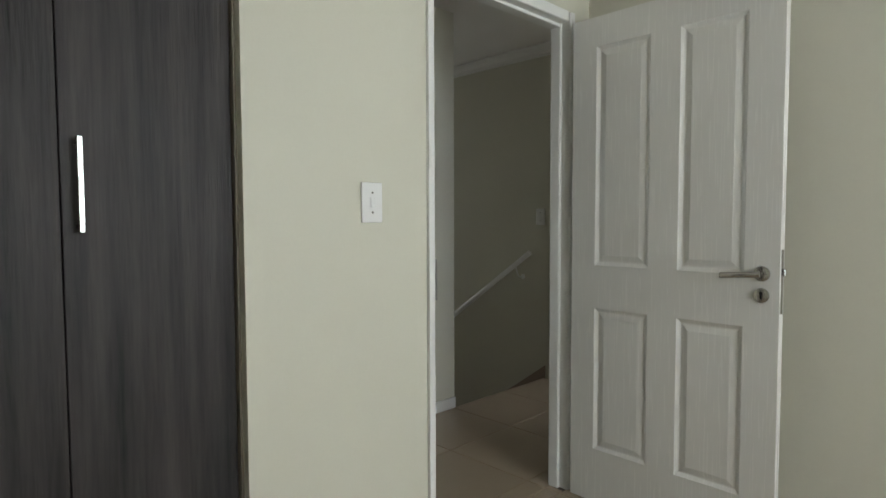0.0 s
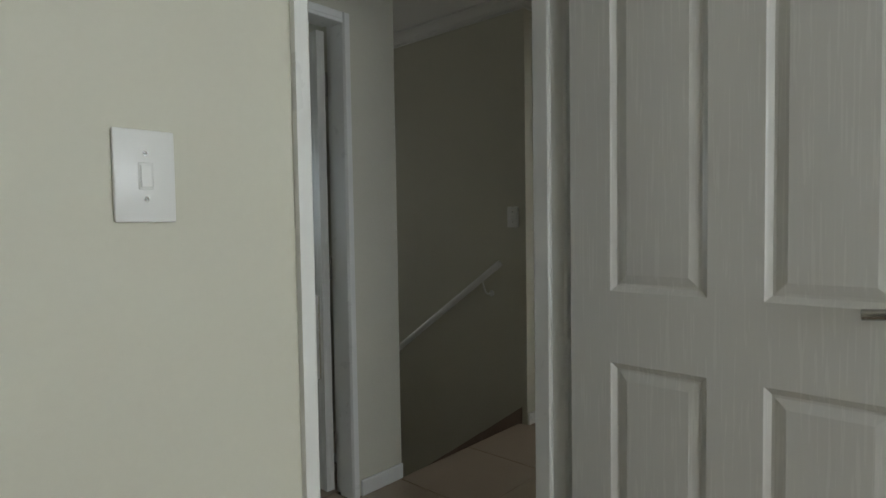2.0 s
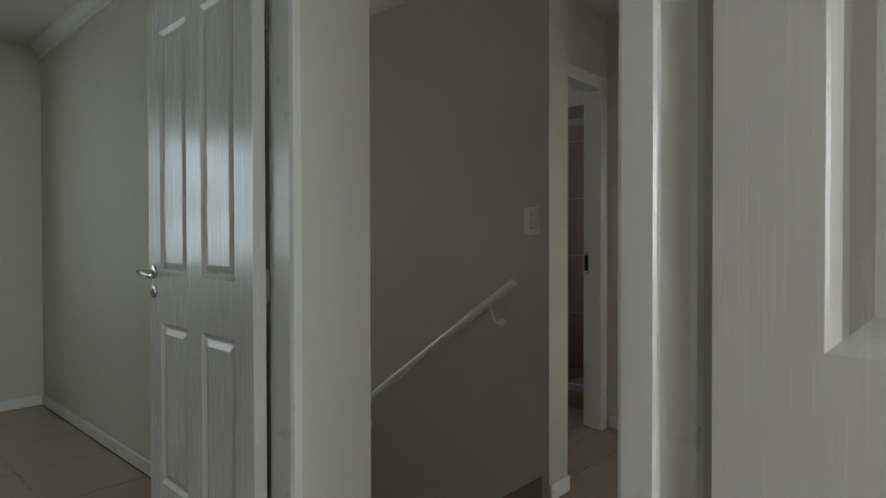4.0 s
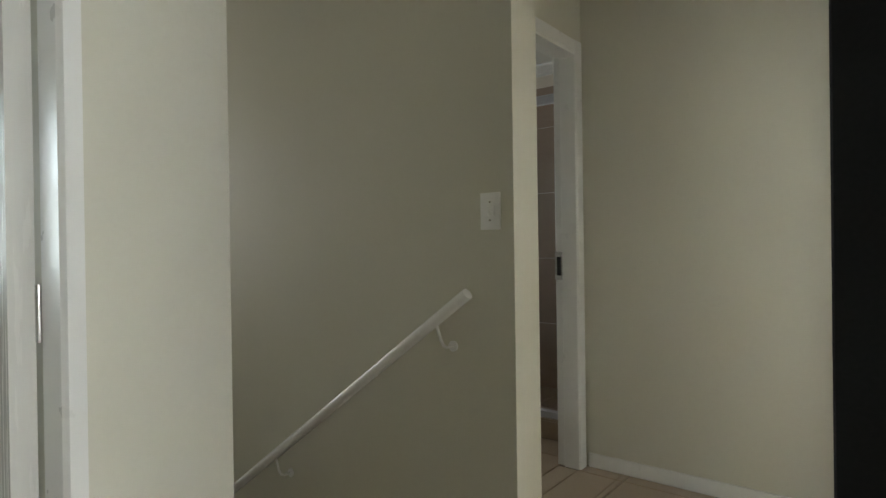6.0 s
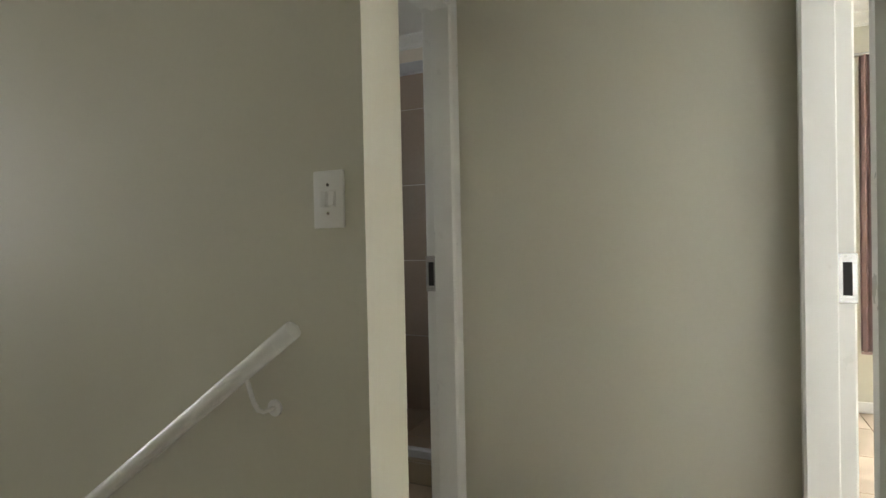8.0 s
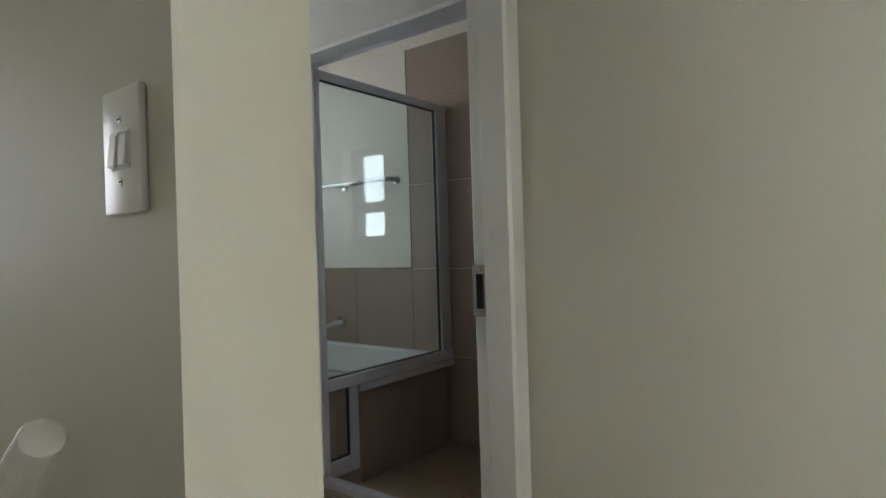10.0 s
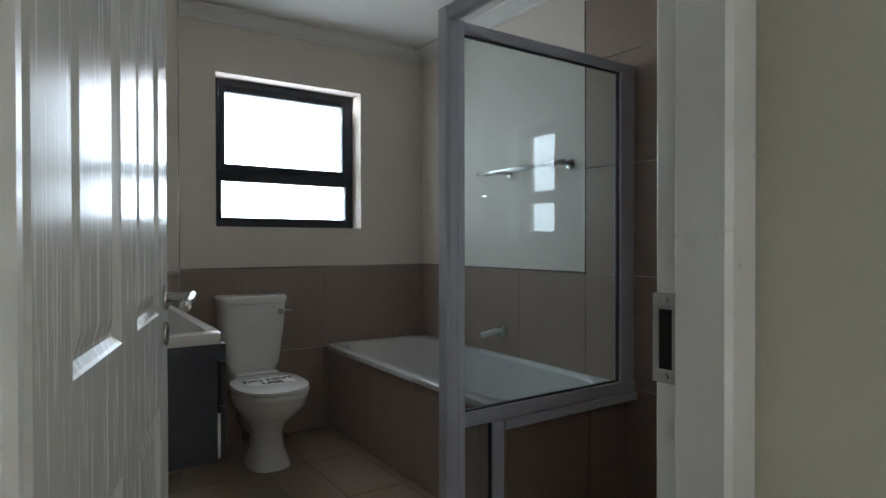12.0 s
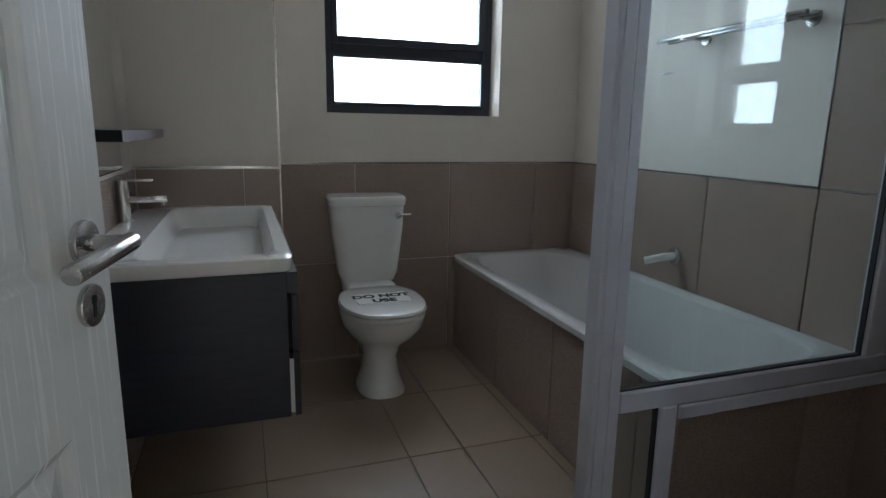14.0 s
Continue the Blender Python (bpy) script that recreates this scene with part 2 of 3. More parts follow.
wall_x("wall_second_bedroom_window", -4.65, -4.53, -1.9, 2.17, [(-0.4, 1.1, 0.92, 2.08)], "cream bedroom wall with a window opening")
wall_y("wall_second_bedroom_back", -2.0, -1.9, -4.65, B2[1], [], "plain cream bedroom wall")
wall_y("wall_third_bedroom_window", 6.6, 6.75, P1, 3.6, [(0.42, 3.4, 0.40, 2.12)], "cream bedroom wall with a large window opening")
wall_x("wall_third_bedroom_side", 3.6, 3.72, 2.07, 6.75, [], "plain cream bedroom wall")
wall_x("wall_stairwell_end", -4.5, -4.38, 2.27, SW[0], [(2.37, 3.11, 0.95, 2.05)], "plain cream stairwell end wall with a window", -2.7, H)

structure("ceiling", boxes((-4.95, 3.72, -2.0, 6.75, H, H + 0.12)), CEIL, "white painted plaster ceiling", "ceiling")
FLOORS = (("floor_bedroom", W0 - 0.6, 3.72, -2.0, 2.07), ("floor_third_bedroom", W0, 3.72, 2.07, 6.75), ("floor_second_bedroom", -4.65, B2[0], -2.0, 2.17), ("floor_bathroom", WX, BW[1], SW[1], BY[1]))
slabs = {}
for nm, x0, x1, y0, y1 in FLOORS:
    slabs[nm] = structure(nm, boxes((x0, x1, y0, y1, -0.2, -0.008)), GROUT, "tan ceramic tile floor with thin grout joints", "floor")
slabs["floor_landing"] = structure("floor_landing", boxes((B2[1], W0, 0.42, END, -0.2, -0.008), (B2[0], B2[1], D2[0], D2[1], -0.2, -0.008), (W0, W1, D1[0], D1[1], -0.21, -0.008), (BW[1], B2[1], SW[1], END, -0.2, -0.008)), GROUT, "tan ceramic tile landing floor with thin grout joints", "floor")
structure("ground", boxes((-400, 400, -400, 400, -3.2, -3.0)), GRASS, "dry green-brown open ground outside", "ground")
structure("floor_lower", boxes((-4.95, SE, 2.27, SW[0], -2.9, -2.7)), FLOORT, "tan tiled floor at the foot of the stairs", "floor")


# ---- door frames and leaves ----
def steel_frame(name, x0, x1, y0, y1, side, strike_y, label, face=0.045):
    """A pressed steel frame round an opening in a wall across x; side: +1 where the leaf swings to greater x."""
    f = thing(name, label, "door frame", kind="structure")
    out = 0.014
    a, b = x0 - out, x1 + out
    rebate = 0.044
    for nm, s, y in (("jamb", 1, y0), ("jamb", -1, y1)):
        back = y - s * JAMB
        bm = bmesh.new()
        prof = [(a, back - s * (face - JAMB)), (a, y - s * 0.008), (a + 0.008, y)]
        if side > 0:
            prof += [(b - rebate - 0.004, y), (b - rebate, y - s * 0.004), (b - rebate, y - s * 0.014), (b - 0.006, y - s * 0.014), (b, y - s * 0.020)]
        else:
            prof = [(a, back - s * (face - JAMB)), (a, y - s * 0.020), (a + 0.006, y - s * 0.014), (a + rebate, y - s * 0.014), (a + rebate, y - s * 0.004), (a + rebate + 0.004, y), (b - 0.008, y), (b, y - s * 0.008)]
        prof += [(b, back - s * (face - JAMB)), (x1 + 0.001, back - s * (face - JAMB)), (x1 + 0.001, back), (x0 - 0.001, back), (x0 - 0.001, back - s * (face - JAMB))]
        loft(bm, [[(p[0], p[1], z) for p in prof] for z in (0.0, HEAD + face - 0.001)])
        part(nm, bm, TRIM, f, smooth=False)
    zt = HEAD
    bm = boxes((a, b, y0 - 0.0, y1 + 0.0, zt, zt + face), bevel=0.004)
    if side > 0:
        box(bm, a + 0.001, b - rebate, y0, y1, zt - 0.012, zt + 0.004, bevel=0.003)
    else:
        box(bm, a + rebate, b - 0.001, y0, y1, zt - 0.012, zt + 0.004, bevel=0.003)
    part("head", bm, TRIM, f)
    # strike plate in the latch jamb
    s = 1 if strike_y == y0 else -1
    cx = (b - rebate / 2) if side > 0 else (a + rebate / 2)
    y = strike_y - s * 0.014
    pl = part("strike_plate", boxes((cx - 0.024, cx + 0.024, min(y, y + s * 0.003), max(y, y + s * 0.003), 0.930, 1.070), bevel=0.001), STEEL, f, "brushed steel strike plate")
    part("latch_hole", boxes((cx - 0.011, cx + 0.011, min(y + s * 0.002, y + s * 0.0038), max(y + s * 0.002, y + s * 0.0038), 0.952, 1.045)), DARK, pl, "dark latch opening")
    for z in (0.940, 1.060):
        bm = bmesh.new()
        rod(bm, (cx, y + s * 0.002, z), (cx, y + s * 0.0045, z), 0.0045, sides=12)
        part("screw", bm, STEEL, pl)
    return f


def leaf(name, hinge, turn, label, knuckle, handle_height=1.018):
    """A four panel moulded door leaf: the hinge at its origin, the leaf along +x, faces at y 0 and 0.04."""
    d = thing(name, label, "door", hinge, turn, kind="structure")
    w, h, t = 0.805, 2.025, 0.04
    xs = (0, 0.112, 0.345, 0.460, 0.693, w)
    zs = (0.008, 0.235, 0.832, 1.012, 1.905, h)
    bm = bmesh.new()
    fr = {}
    for y in (0.0, t):
        for i, x in enumerate(xs):
            for j, z in enumerate(zs):
                fr[y, i, j] = bm.verts.new((x, y, z))
    panels = []
    for y in (0.0, t):
        for i in range(5):
            for j in range(5):
                q = [fr[y, i, j], fr[y, i + 1, j], fr[y, i + 1, j + 1], fr[y, i, j + 1]]
                f = bm.faces.new(q if y == 0 else q[::-1])
                if i in (1, 3) and j in (1, 3):
                    panels.append(f)
    for i in range(5):
        bm.faces.new((fr[0.0, i, 0], fr[t, i, 0], fr[t, i + 1, 0], fr[0.0, i + 1, 0]))
        bm.faces.new((fr[0.0, i + 1, 5], fr[t, i + 1, 5], fr[t, i, 5], fr[0.0, i, 5]))
    for j in range(5):
        bm.faces.new((fr[0.0, 0, j + 1], fr[t, 0, j + 1], fr[t, 0, j], fr[0.0, 0, j]))
        bm.faces.new((fr[0.0, 5, j], fr[t, 5, j], fr[t, 5, j + 1], fr[0.0, 5, j + 1]))
    bm.normal_update()
    bmesh.ops.recalc_face_normals(bm, faces=bm.faces)
    for th, dp in ((0.004, -0.003), (0.010, -0.006), (0.006, 0.0), (0.022, 0.006)):
        bmesh.ops.inset_individual(bm, faces=panels, thickness=th, depth=dp, use_even_offset=True)
    part("slab", bm, DOOR, d)
    for side, y in ((-1, 0.0), (1, t)):
        hz, hx = handle_height, w - 0.054
        bm = bmesh.new()
        rod(bm, (hx, y, hz), (hx, y + side * 0.009, hz), 0.026, sides=32, bevel=0.002)
        rose = part("rosette", bm, STEEL, d, "brushed steel handle rosette", smooth=True)
        bm = bmesh.new()
        rod(bm, (hx, y + side * 0.008, hz), (hx, y + side * 0.050, hz), 0.0095, sides=20)
        rod(bm, (hx + 0.010, y + side * 0.052, hz + 0.001), (hx - 0.118, y + side * 0.052, hz - 0.009), 0.0105, sides=24, bevel=0.0015)
        part("lever", bm, STEEL, rose, "brushed steel lever", smooth=True)
        bm = bmesh.new()
        rod(bm, (hx, y, hz - 0.073), (hx, y + side * 0.008, hz - 0.073), 0.025, sides=32, bevel=0.002)
        esc = part("escutcheon", bm, STEEL, d, "round steel keyhole plate", smooth=True)
        bm = boxes((hx - 0.003, hx + 0.003, min(y + side * 0.0075, y + side * 0.0088), max(y + side * 0.0075, y + side * 0.0088), hz - 0.086, hz - 0.068))
        rod(bm, (hx, y + side * 0.007, hz - 0.066), (hx, y + side * 0.0088, hz - 0.066), 0.0055, sides=16)
        part("keyhole", bm, DARK, esc)
    lock = part("lock_face", boxes((w, w + 0.0015, 0.010, 0.030, 0.885, 1.10)), STEEL, d, "steel lock face in the door edge")
    part("latch_bolt", boxes((w + 0.0015, w + 0.012, 0.013, 0.027, 1.012, 1.036), bevel=0.003), STEEL, lock)
    for z in (0.22, 1.0, 1.80):
        bm = bmesh.new()
        rod(bm, (-0.004, knuckle, z - 0.05), (-0.004, knuckle, z + 0.05), 0.006, sides=12)
        part("hinge", bm, STEEL, d, "steel butt hinge")
    return d


steel_frame("door_frame_1", W0, W1, *D1, 1, D1[0], "white pressed steel frame round the bedroom doorway")
steel_frame("door_frame_2", B2[0], B2[1], *D2, -1, D2[0], "white pressed steel frame round the second bedroom doorway", 0.034)
steel_frame("door_frame_3", P0, P1, *D3, 1, D3[1], "white pressed steel frame round the third bedroom doorway")
steel_frame("door_frame_4", BW[0], BW[1], *DB, -1, DB[1], "white pressed steel frame round the bathroom doorway", 0.065)
leaf("door_1", (0.040, 1.768, 0), -1.0, "white four-panel moulded bedroom door standing open", 0.044)
leaf("door_2", (B2[0] - 0.018, 1.963, 0), 180 - 1.5, "glossy white four-panel door standing open into the bedroom", -0.004)
leaf("door_3", (P1 + 0.03, D3[0] - 0.03, 0), -4, "white four-panel door folded open into the third bedroom", 0.044)
leaf("door_4", (BW[0] - 0.006, DB[0] + 0.004, 0), 180 - 15.2, "white four-panel moulded bathroom door standing half open", 0.044, 1.040)


# ---- daylight seen through the overexposed windows ----
def glow(name, x0, x1, y0, y1, z0, z1, strength, label):
    m = bpy.data.materials.new(name)
    m.use_nodes = True
    n = m.node_tree.nodes
    n.remove(n["Principled BSDF"])
    e = n.new("ShaderNodeEmission")
    e.inputs[0].default_value, e.inputs[1].default_value = (0.94, 0.965, 1.0, 1), strength
    m.node_tree.links.new(e.outputs[0], n["Material Output"].inputs[0])
    return structure(name, boxes((x0, x1, y0, y1, z0, z1)), m, label, "backdrop")


glow("backdrop_bathroom", -6.02, -6.0, 2.2, 7.2, 0.0, 4.0, 5.0, "bright white overcast sky outside the bathroom window")
glow("backdrop_shower", -3.4, -0.25, 6.10, 6.12, 0.5, 2.7, 8.0, "bright white overcast sky outside the shower window")
glow("backdrop_third_bedroom", 0.6, 4.5, 8.6, 8.62, -0.8, 2.6, 2.2, "bright hazy sky outside the bedroom window")


# ---- windows ----
def window_unit(name, label, u0, u1, z0, z1, at, axis, transom, mat=ALU_D, mullions=(), thin=False):
    """An aluminium window filling an opening; u runs along the wall, at is the plane across it."""
    w = thing(name, label, "window", kind="structure")

    def b(ua, ub, za, zb, da=-0.025, db=0.025):
        return (at + da, at + db, ua, ub, za, zb) if axis == "x" else (ua, ub, at + da, at + db, za, zb)
    fw = 0.042
    part("window_frame", boxes(b(u0, u0 + fw, z0, z1), b(u1 - fw, u1, z0, z1), b(u0 + fw, u1 - fw, z0, z0 + fw), b(u0 + fw, u1 - fw, z1 - fw, z1), bevel=0.003), mat, w)
    part("transom", boxes(b(u0 + fw, u1 - fw, transom - 0.025, transom + 0.025), bevel=0.003), mat, w)
    cuts = [u0 + fw, *mullions, u1 - fw]
    for m in mullions:
        part("mullion", boxes(b(m - 0.02, m + 0.02, z0 + fw, z1 - fw), bevel=0.003), mat, w)
    for a, c in zip(cuts, cuts[1:]):
        for za, zb, sash in ((z0 + fw, transom - 0.025, 0.010 if thin else 0.016), (transom + 0.025, z1 - fw, 0.010 if thin else 0.036)):
            s = part("sash", boxes(b(a, a + sash, za, zb, -0.012, 0.034), b(c - sash, c, za, zb, -0.012, 0.034), b(a + sash, c - sash, za, za + sash, -0.012, 0.034), b(a + sash, c - sash, zb - sash, zb, -0.012, 0.034), bevel=0.003), mat, w)
            p = part("pane", boxes(b(a + sash - 0.004, c - sash + 0.004, za + sash - 0.004, zb - sash + 0.004, 0.008, 0.012)), GLASS, s)
            p.visible_shadow = False
    return w


window_unit("window_1", "charcoal aluminium bathroom window with a top-hung sash", *WIN, WX - 0.150, "x", 1.565)
window_unit("window_5", "narrow charcoal aluminium shower window", *SLIT, BY[1] + 0.10, "y", 1.405, thin=True)
window_unit("window_2", "charcoal aluminium bedroom window", -0.07, 1.63, 0.9, 2.1, 3.66, "x", 1.35, mullions=(0.78,))
window_unit("window_3", "charcoal aluminium second bedroom window", -0.4, 1.1, 0.92, 2.08, -4.59, "x", 1.45, mullions=(0.35,))
window_unit("window_4", "pale aluminium third bedroom window", 0.42, 3.4, 0.40, 2.12, 6.68, "y", 1.35, ALU_W, mullions=(0.98, 1.58, 2.18, 2.78))


# ---- pieces: tiles ----
tile_meshes = {}


def tile(parent, name, mat, x0, x1, y0, y1, z0, z1):
    """One tile with a small chamfer; alike tiles share a mesh."""
    size = tuple(round(v, 3) for v in (x1 - x0, y1 - y0, z1 - z0))
    key = (size, mat.name)
    if min(size) <= 0.002:
        return None
    if key not in tile_meshes:
        me = bpy.data.meshes.new(name)
        bm = bmesh.new()
        box(bm, -size[0] / 2, size[0] / 2, -size[1] / 2, size[1] / 2, -size[2] / 2, size[2] / 2, bevel=0.0018)
        bm.to_mesh(me)
        bm.free()
        me.materials.append(mat)
        tile_meshes[key] = me
    ob = new(name, tile_meshes[key])
    ob.location = ((x0 + x1) / 2, (y0 + y1) / 2, (z0 + z1) / 2)
    ob.parent = parent
    return ob


def steps(a, b, origin, pitch):
    """Joint positions between a and b on a grid."""
    k = math.ceil((a - origin) / pitch + 1e-6)
    cuts = [a]
    while origin + k * pitch < b - 1e-6:
        cuts.append(origin + k * pitch)
        k += 1
    return cuts + [b]


GAP = 0.0022


def floor_tiles(parent, x0, x1, y0, y1, ox, oy, z=0.0, pitch=0.5, mat=None):
    xs, ys = steps(x0, x1, ox, pitch), steps(y0, y1, oy, pitch)
    for a, b in zip(xs, xs[1:]):
        for c, d in zip(ys, ys[1:]):
            tile(parent, "tile", mat or FLOORT, a + GAP, b - GAP, c + GAP, d - GAP, z - 0.012, z)


def wall_tiles_x(parent, x, face, y0, y1, rows, oy, pitch=0.5, t=0.010):
    """Tiles on a wall across x; face: the side (+1 or -1) on which they lie."""
    ys = steps(y0, y1, oy, pitch)
    a, b = (x, x + t) if face > 0 else (x - t, x)
    for za, zb in zip(rows, rows[1:]):
        for c, d in zip(ys, ys[1:]):
            tile(parent, "tile", WALLT, a, b, c + GAP, d - GAP, za + GAP, zb - GAP)


def wall_tiles_y(parent, y, face, x0, x1, rows, ox, pitch=0.5, t=0.010):
    xs = steps(x0, x1, ox, pitch)
    a, b = (y, y + t) if face > 0 else (y - t, y)
    for za, zb in zip(rows, rows[1:]):
        for c, d in zip(xs, xs[1:]):
            tile(parent, "tile", WALLT, c + GAP, d - GAP, a, b, za + GAP, zb - GAP)


# ---- skirtings and cornices ----
def skirting(name, *rows):
    structure(name, boxes(*rows, bevel=0.004), TRIM, "white painted skirting board", "baseboard")


SK, ST = 0.07, 0.014
skirting("baseboard_landing", (BW[1] + 0.02, P0 - 0.016, END - ST, END, 0, SK), (W0 - ST, W0, D1[1] + 0.05, PY, 0, SK))
skirting("baseboard_corner", (B2[1], B2[1] + ST, D2[1] + 0.05, 2.255, 0, SK))
skirting("baseboard_stair_end", (SE, SE + ST, SW[0], SW[1], 0, SK))
skirting("baseboard_bedroom", (W1, W1 + ST, 0.32, D1[0] - 0.05, 0, SK), (W1, 3.6, 1.95 - ST, 1.95, 0, SK))
skirting("baseboard_second_bedroom", (-4.53, B2[0], 2.17 - ST, 2.17, 0, SK), (-4.53, -4.53 + ST, -1.9, 2.17, 0, SK))
skirting("baseboard_third_bedroom", (P1, 3.6, 6.6 - ST, 6.6, 0, SK), (P1, P1 + ST, D3[1] + 0.05, 6.6, 0, SK))


def cornice(name, path):
    """A moulded plaster cornice along an inside corner; path: (x, y, nx, ny) wall points with the way into the room."""
    bm = bmesh.new()
    prof = [(0, 0), (0.075, 0), (0.075, -0.012), (0.055, -0.020), (0.040, -0.034), (0.030, -0.050), (0.014, -0.060), (0.012, -0.075), (0, -0.075)]
    loft(bm, [[(x + nx * p, y + ny * p, H - 0.001 + q) for p, q in prof] for x, y, nx, ny in path])
    structure(name, bm, CEIL, "white moulded plaster cornice", "trim")


cornice("trim_cornice_1", [(WX, BY[0], 1, 1), (WX, BY[1], 1, -1), (BW[0], BY[1], -1, -1)])
cornice("trim_cornice_3", [(P1, 6.6, 1, -1), (3.6, 6.6, -1, -1)])
cornice("trim_cornice_2", [(-4.53, 2.17, 1, -1), (B2[0], 2.17, -1, -1)])


cornice("trim_cornice_4", [(-4.38, SW[0], 0, -1), (SE, SW[0], 1, -1), (SE, SW[1], 1, 0)])


# ---- wardrobe ----
def wardrobe():
    w = thing("wardrobe", "dark wood-grain built-in wardrobe with slim steel handles", "wardrobe")
    part("carcass", boxes((-0.58, -0.066, -1.88, 0.305, 0.0, H - 0.004)), WARD, w)
    part("plinth", boxes((-0.064, -0.055, -1.88, 0.305, 0.0, 0.07)), WARD, w)
    y = 0.304
    for i in range(5):
        a = y - 0.383
        d = part("door", boxes((-0.064, -0.045, a + 0.003, y, 0.075, H - 0.03), bevel=0.0015), WARD, w)
        if i % 2 == 0:
            hy = a + 0.034
            bm = boxes((-0.022, -0.012, hy - 0.006, hy + 0.006, 1.178, 1.386), bevel=0.0015)
            box(bm, -0.045, -0.020, hy - 0.005, hy + 0.005, 1.186, 1.196)
            box(bm, -0.045, -0.020, hy - 0.005, hy + 0.005, 1.368, 1.378)
            part("handle", bm, STEEL, d, "slim square steel bar handle")
        y = a
    # added strip: shade of the wall's return, put in as brown colour
    part("reveal_shade_strip", boxes((-0.066, -0.028, 0.305, 0.3118, 0.0, H - 0.004)), REVEAL_SHADE, w, "brown strip standing in for the shaded plaster return at the wall")


wardrobe()


# ---- switches ----
def light_switch(name, m, rockers, label):
    """A plate in the x z plane, its face to -y."""
    s = thing(name, label, "light switch")
    s.matrix_world = m
    part("plate", boxes((-0.039, 0.039, -0.008, 0.0, -0.061, 0.061), bevel=0.003, seg=2), SWITCH, s, smooth=True)
    for cx in rockers:
        r = part("rocker_frame", boxes((cx - 0.0095, cx + 0.0095, -0.0095, -0.007, -0.018, 0.018), bevel=0.001), SWITCH, s)
        bm = boxes((cx - 0.0075, cx + 0.0075, -0.0135, -0.009, -0.0155, 0.0155), bevel=0.0012)
        for v in bm.verts:
            if v.co.z > 0 and v.co.y < -0.011:
                v.co.y += 0.003
        part("rocker", bm, SWITCH, r)
    for z in (-0.030, 0.030):
        bm = bmesh.new()
        rod(bm, (0, -0.0075, z), (0, -0.0092, z), 0.0036, sides=14)
        sc = part("screw", bm, STEEL, s, "small steel screw")
        part("slot", boxes((-0.0026, 0.0026, -0.0096, -0.0090, z - 0.0006, z + 0.0006)), DARK, sc)
    return s


light_switch("light_switch", pose(0.0, 0.721, 1.256, 0, 0, 90), (0.0,), "white single rocker light switch on the bedroom wall")
light_switch("light_switch", pose(-1.167, SW[0], 1.220, 0, 0, 0), (-0.0105, 0.0105), "white double rocker light switch on the stair wall")


# ---- black slab against the landing wall ----
# plain slab added to fill an unidentified black band past the doorway
board = thing("black_slab", "flat matt black slab added against the landing wall", "panel")
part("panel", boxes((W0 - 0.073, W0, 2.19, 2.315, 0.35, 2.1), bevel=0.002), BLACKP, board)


# ---- staircase and handrail ----
def staircase():
    s = thing("staircase", "tiled staircase descending beside the stair wall", "staircase")
    x = -1.155
    for i in range(12):
        z = -0.18 * (i + 1)
        part("tread", boxes((x - 0.25, x, 2.274, SW[0] - 0.004, z - 0.03, z), bevel=0.003), FLOORT, s)
        part("riser", boxes((x - 0.012, x, 2.274, SW[0] - 0.004, z, z + 0.15)), FLOORT, s)
        x -= 0.25
    part("base", boxes((-1.167, -1.155, 2.274, SW[0] - 0.004, -2.7, -0.36)), GROUT, s)
    for i in range(9):
        a, b = -1.115 - 0.3 * i, -1.115 - 0.3 * (i + 1)
        za, zb = 0.10 - 0.72 * 0.3 * i, 0.10 - 0.72 * 0.3 * (i + 1)
        bm = bmesh.new()
        loft(bm, [[(a - 0.002, y, za), (a - 0.002, y, za - 0.26), (b + 0.002, y, zb - 0.26), (b + 0.002, y, zb)] for y in (SW[0] - 0.010, SW[0] - 0.001)])
        part("skirting_tile", bm, WALLT, s, "brown skirting tile along the flight")


staircase()


def handrail():
    h = thing("handrail", "white painted round steel handrail sloping down the stair wall", "handrail")
    k, y = 0.706, SW[0] - 0.062
    top = Vector((-1.222, y, 0.950))
    end = top + Vector((-2.3, 0, -2.3 * k))
    bm = bmesh.new()
    rod(bm, top, end, 0.0205, sides=28, bevel=0.003)
    part("rail", bm, RAILP, h, smooth=True)
    for dx in (0.135, 1.07, 2.0):
        p = top + Vector((-dx, 0, -dx * k))
        bm = bmesh.new()
        tube(bm, [p + Vector((0, 0, -0.015)), p + Vector((0.018, 0.002, -0.070)), p + Vector((0.022, 0.010, -0.088)), p + Vector((0.024, 0.024, -0.096)), (p.x + 0.026, SW[0] - 0.002, p.z - 0.096)], 0.0055)
        br = part("bracket", bm, RAILP, h, "white curved rail bracket", smooth=True)
        bm = bmesh.new()
        rod(bm, (p.x + 0.026, SW[0] - 0.006, p.z - 0.096), (p.x + 0.026, SW[0], p.z - 0.096), 0.019, sides=24)
        part("wall_rose", bm, RAILP, br)


handrail()


# ---- bathroom ----
structure("duct", boxes((WX, -4.046, BY[0], 3.968, 0, H)), WALLB, "cream boxed-in pipe duct beside the window", "wall")
ROWS = (-0.004, 0.505, 1.005)


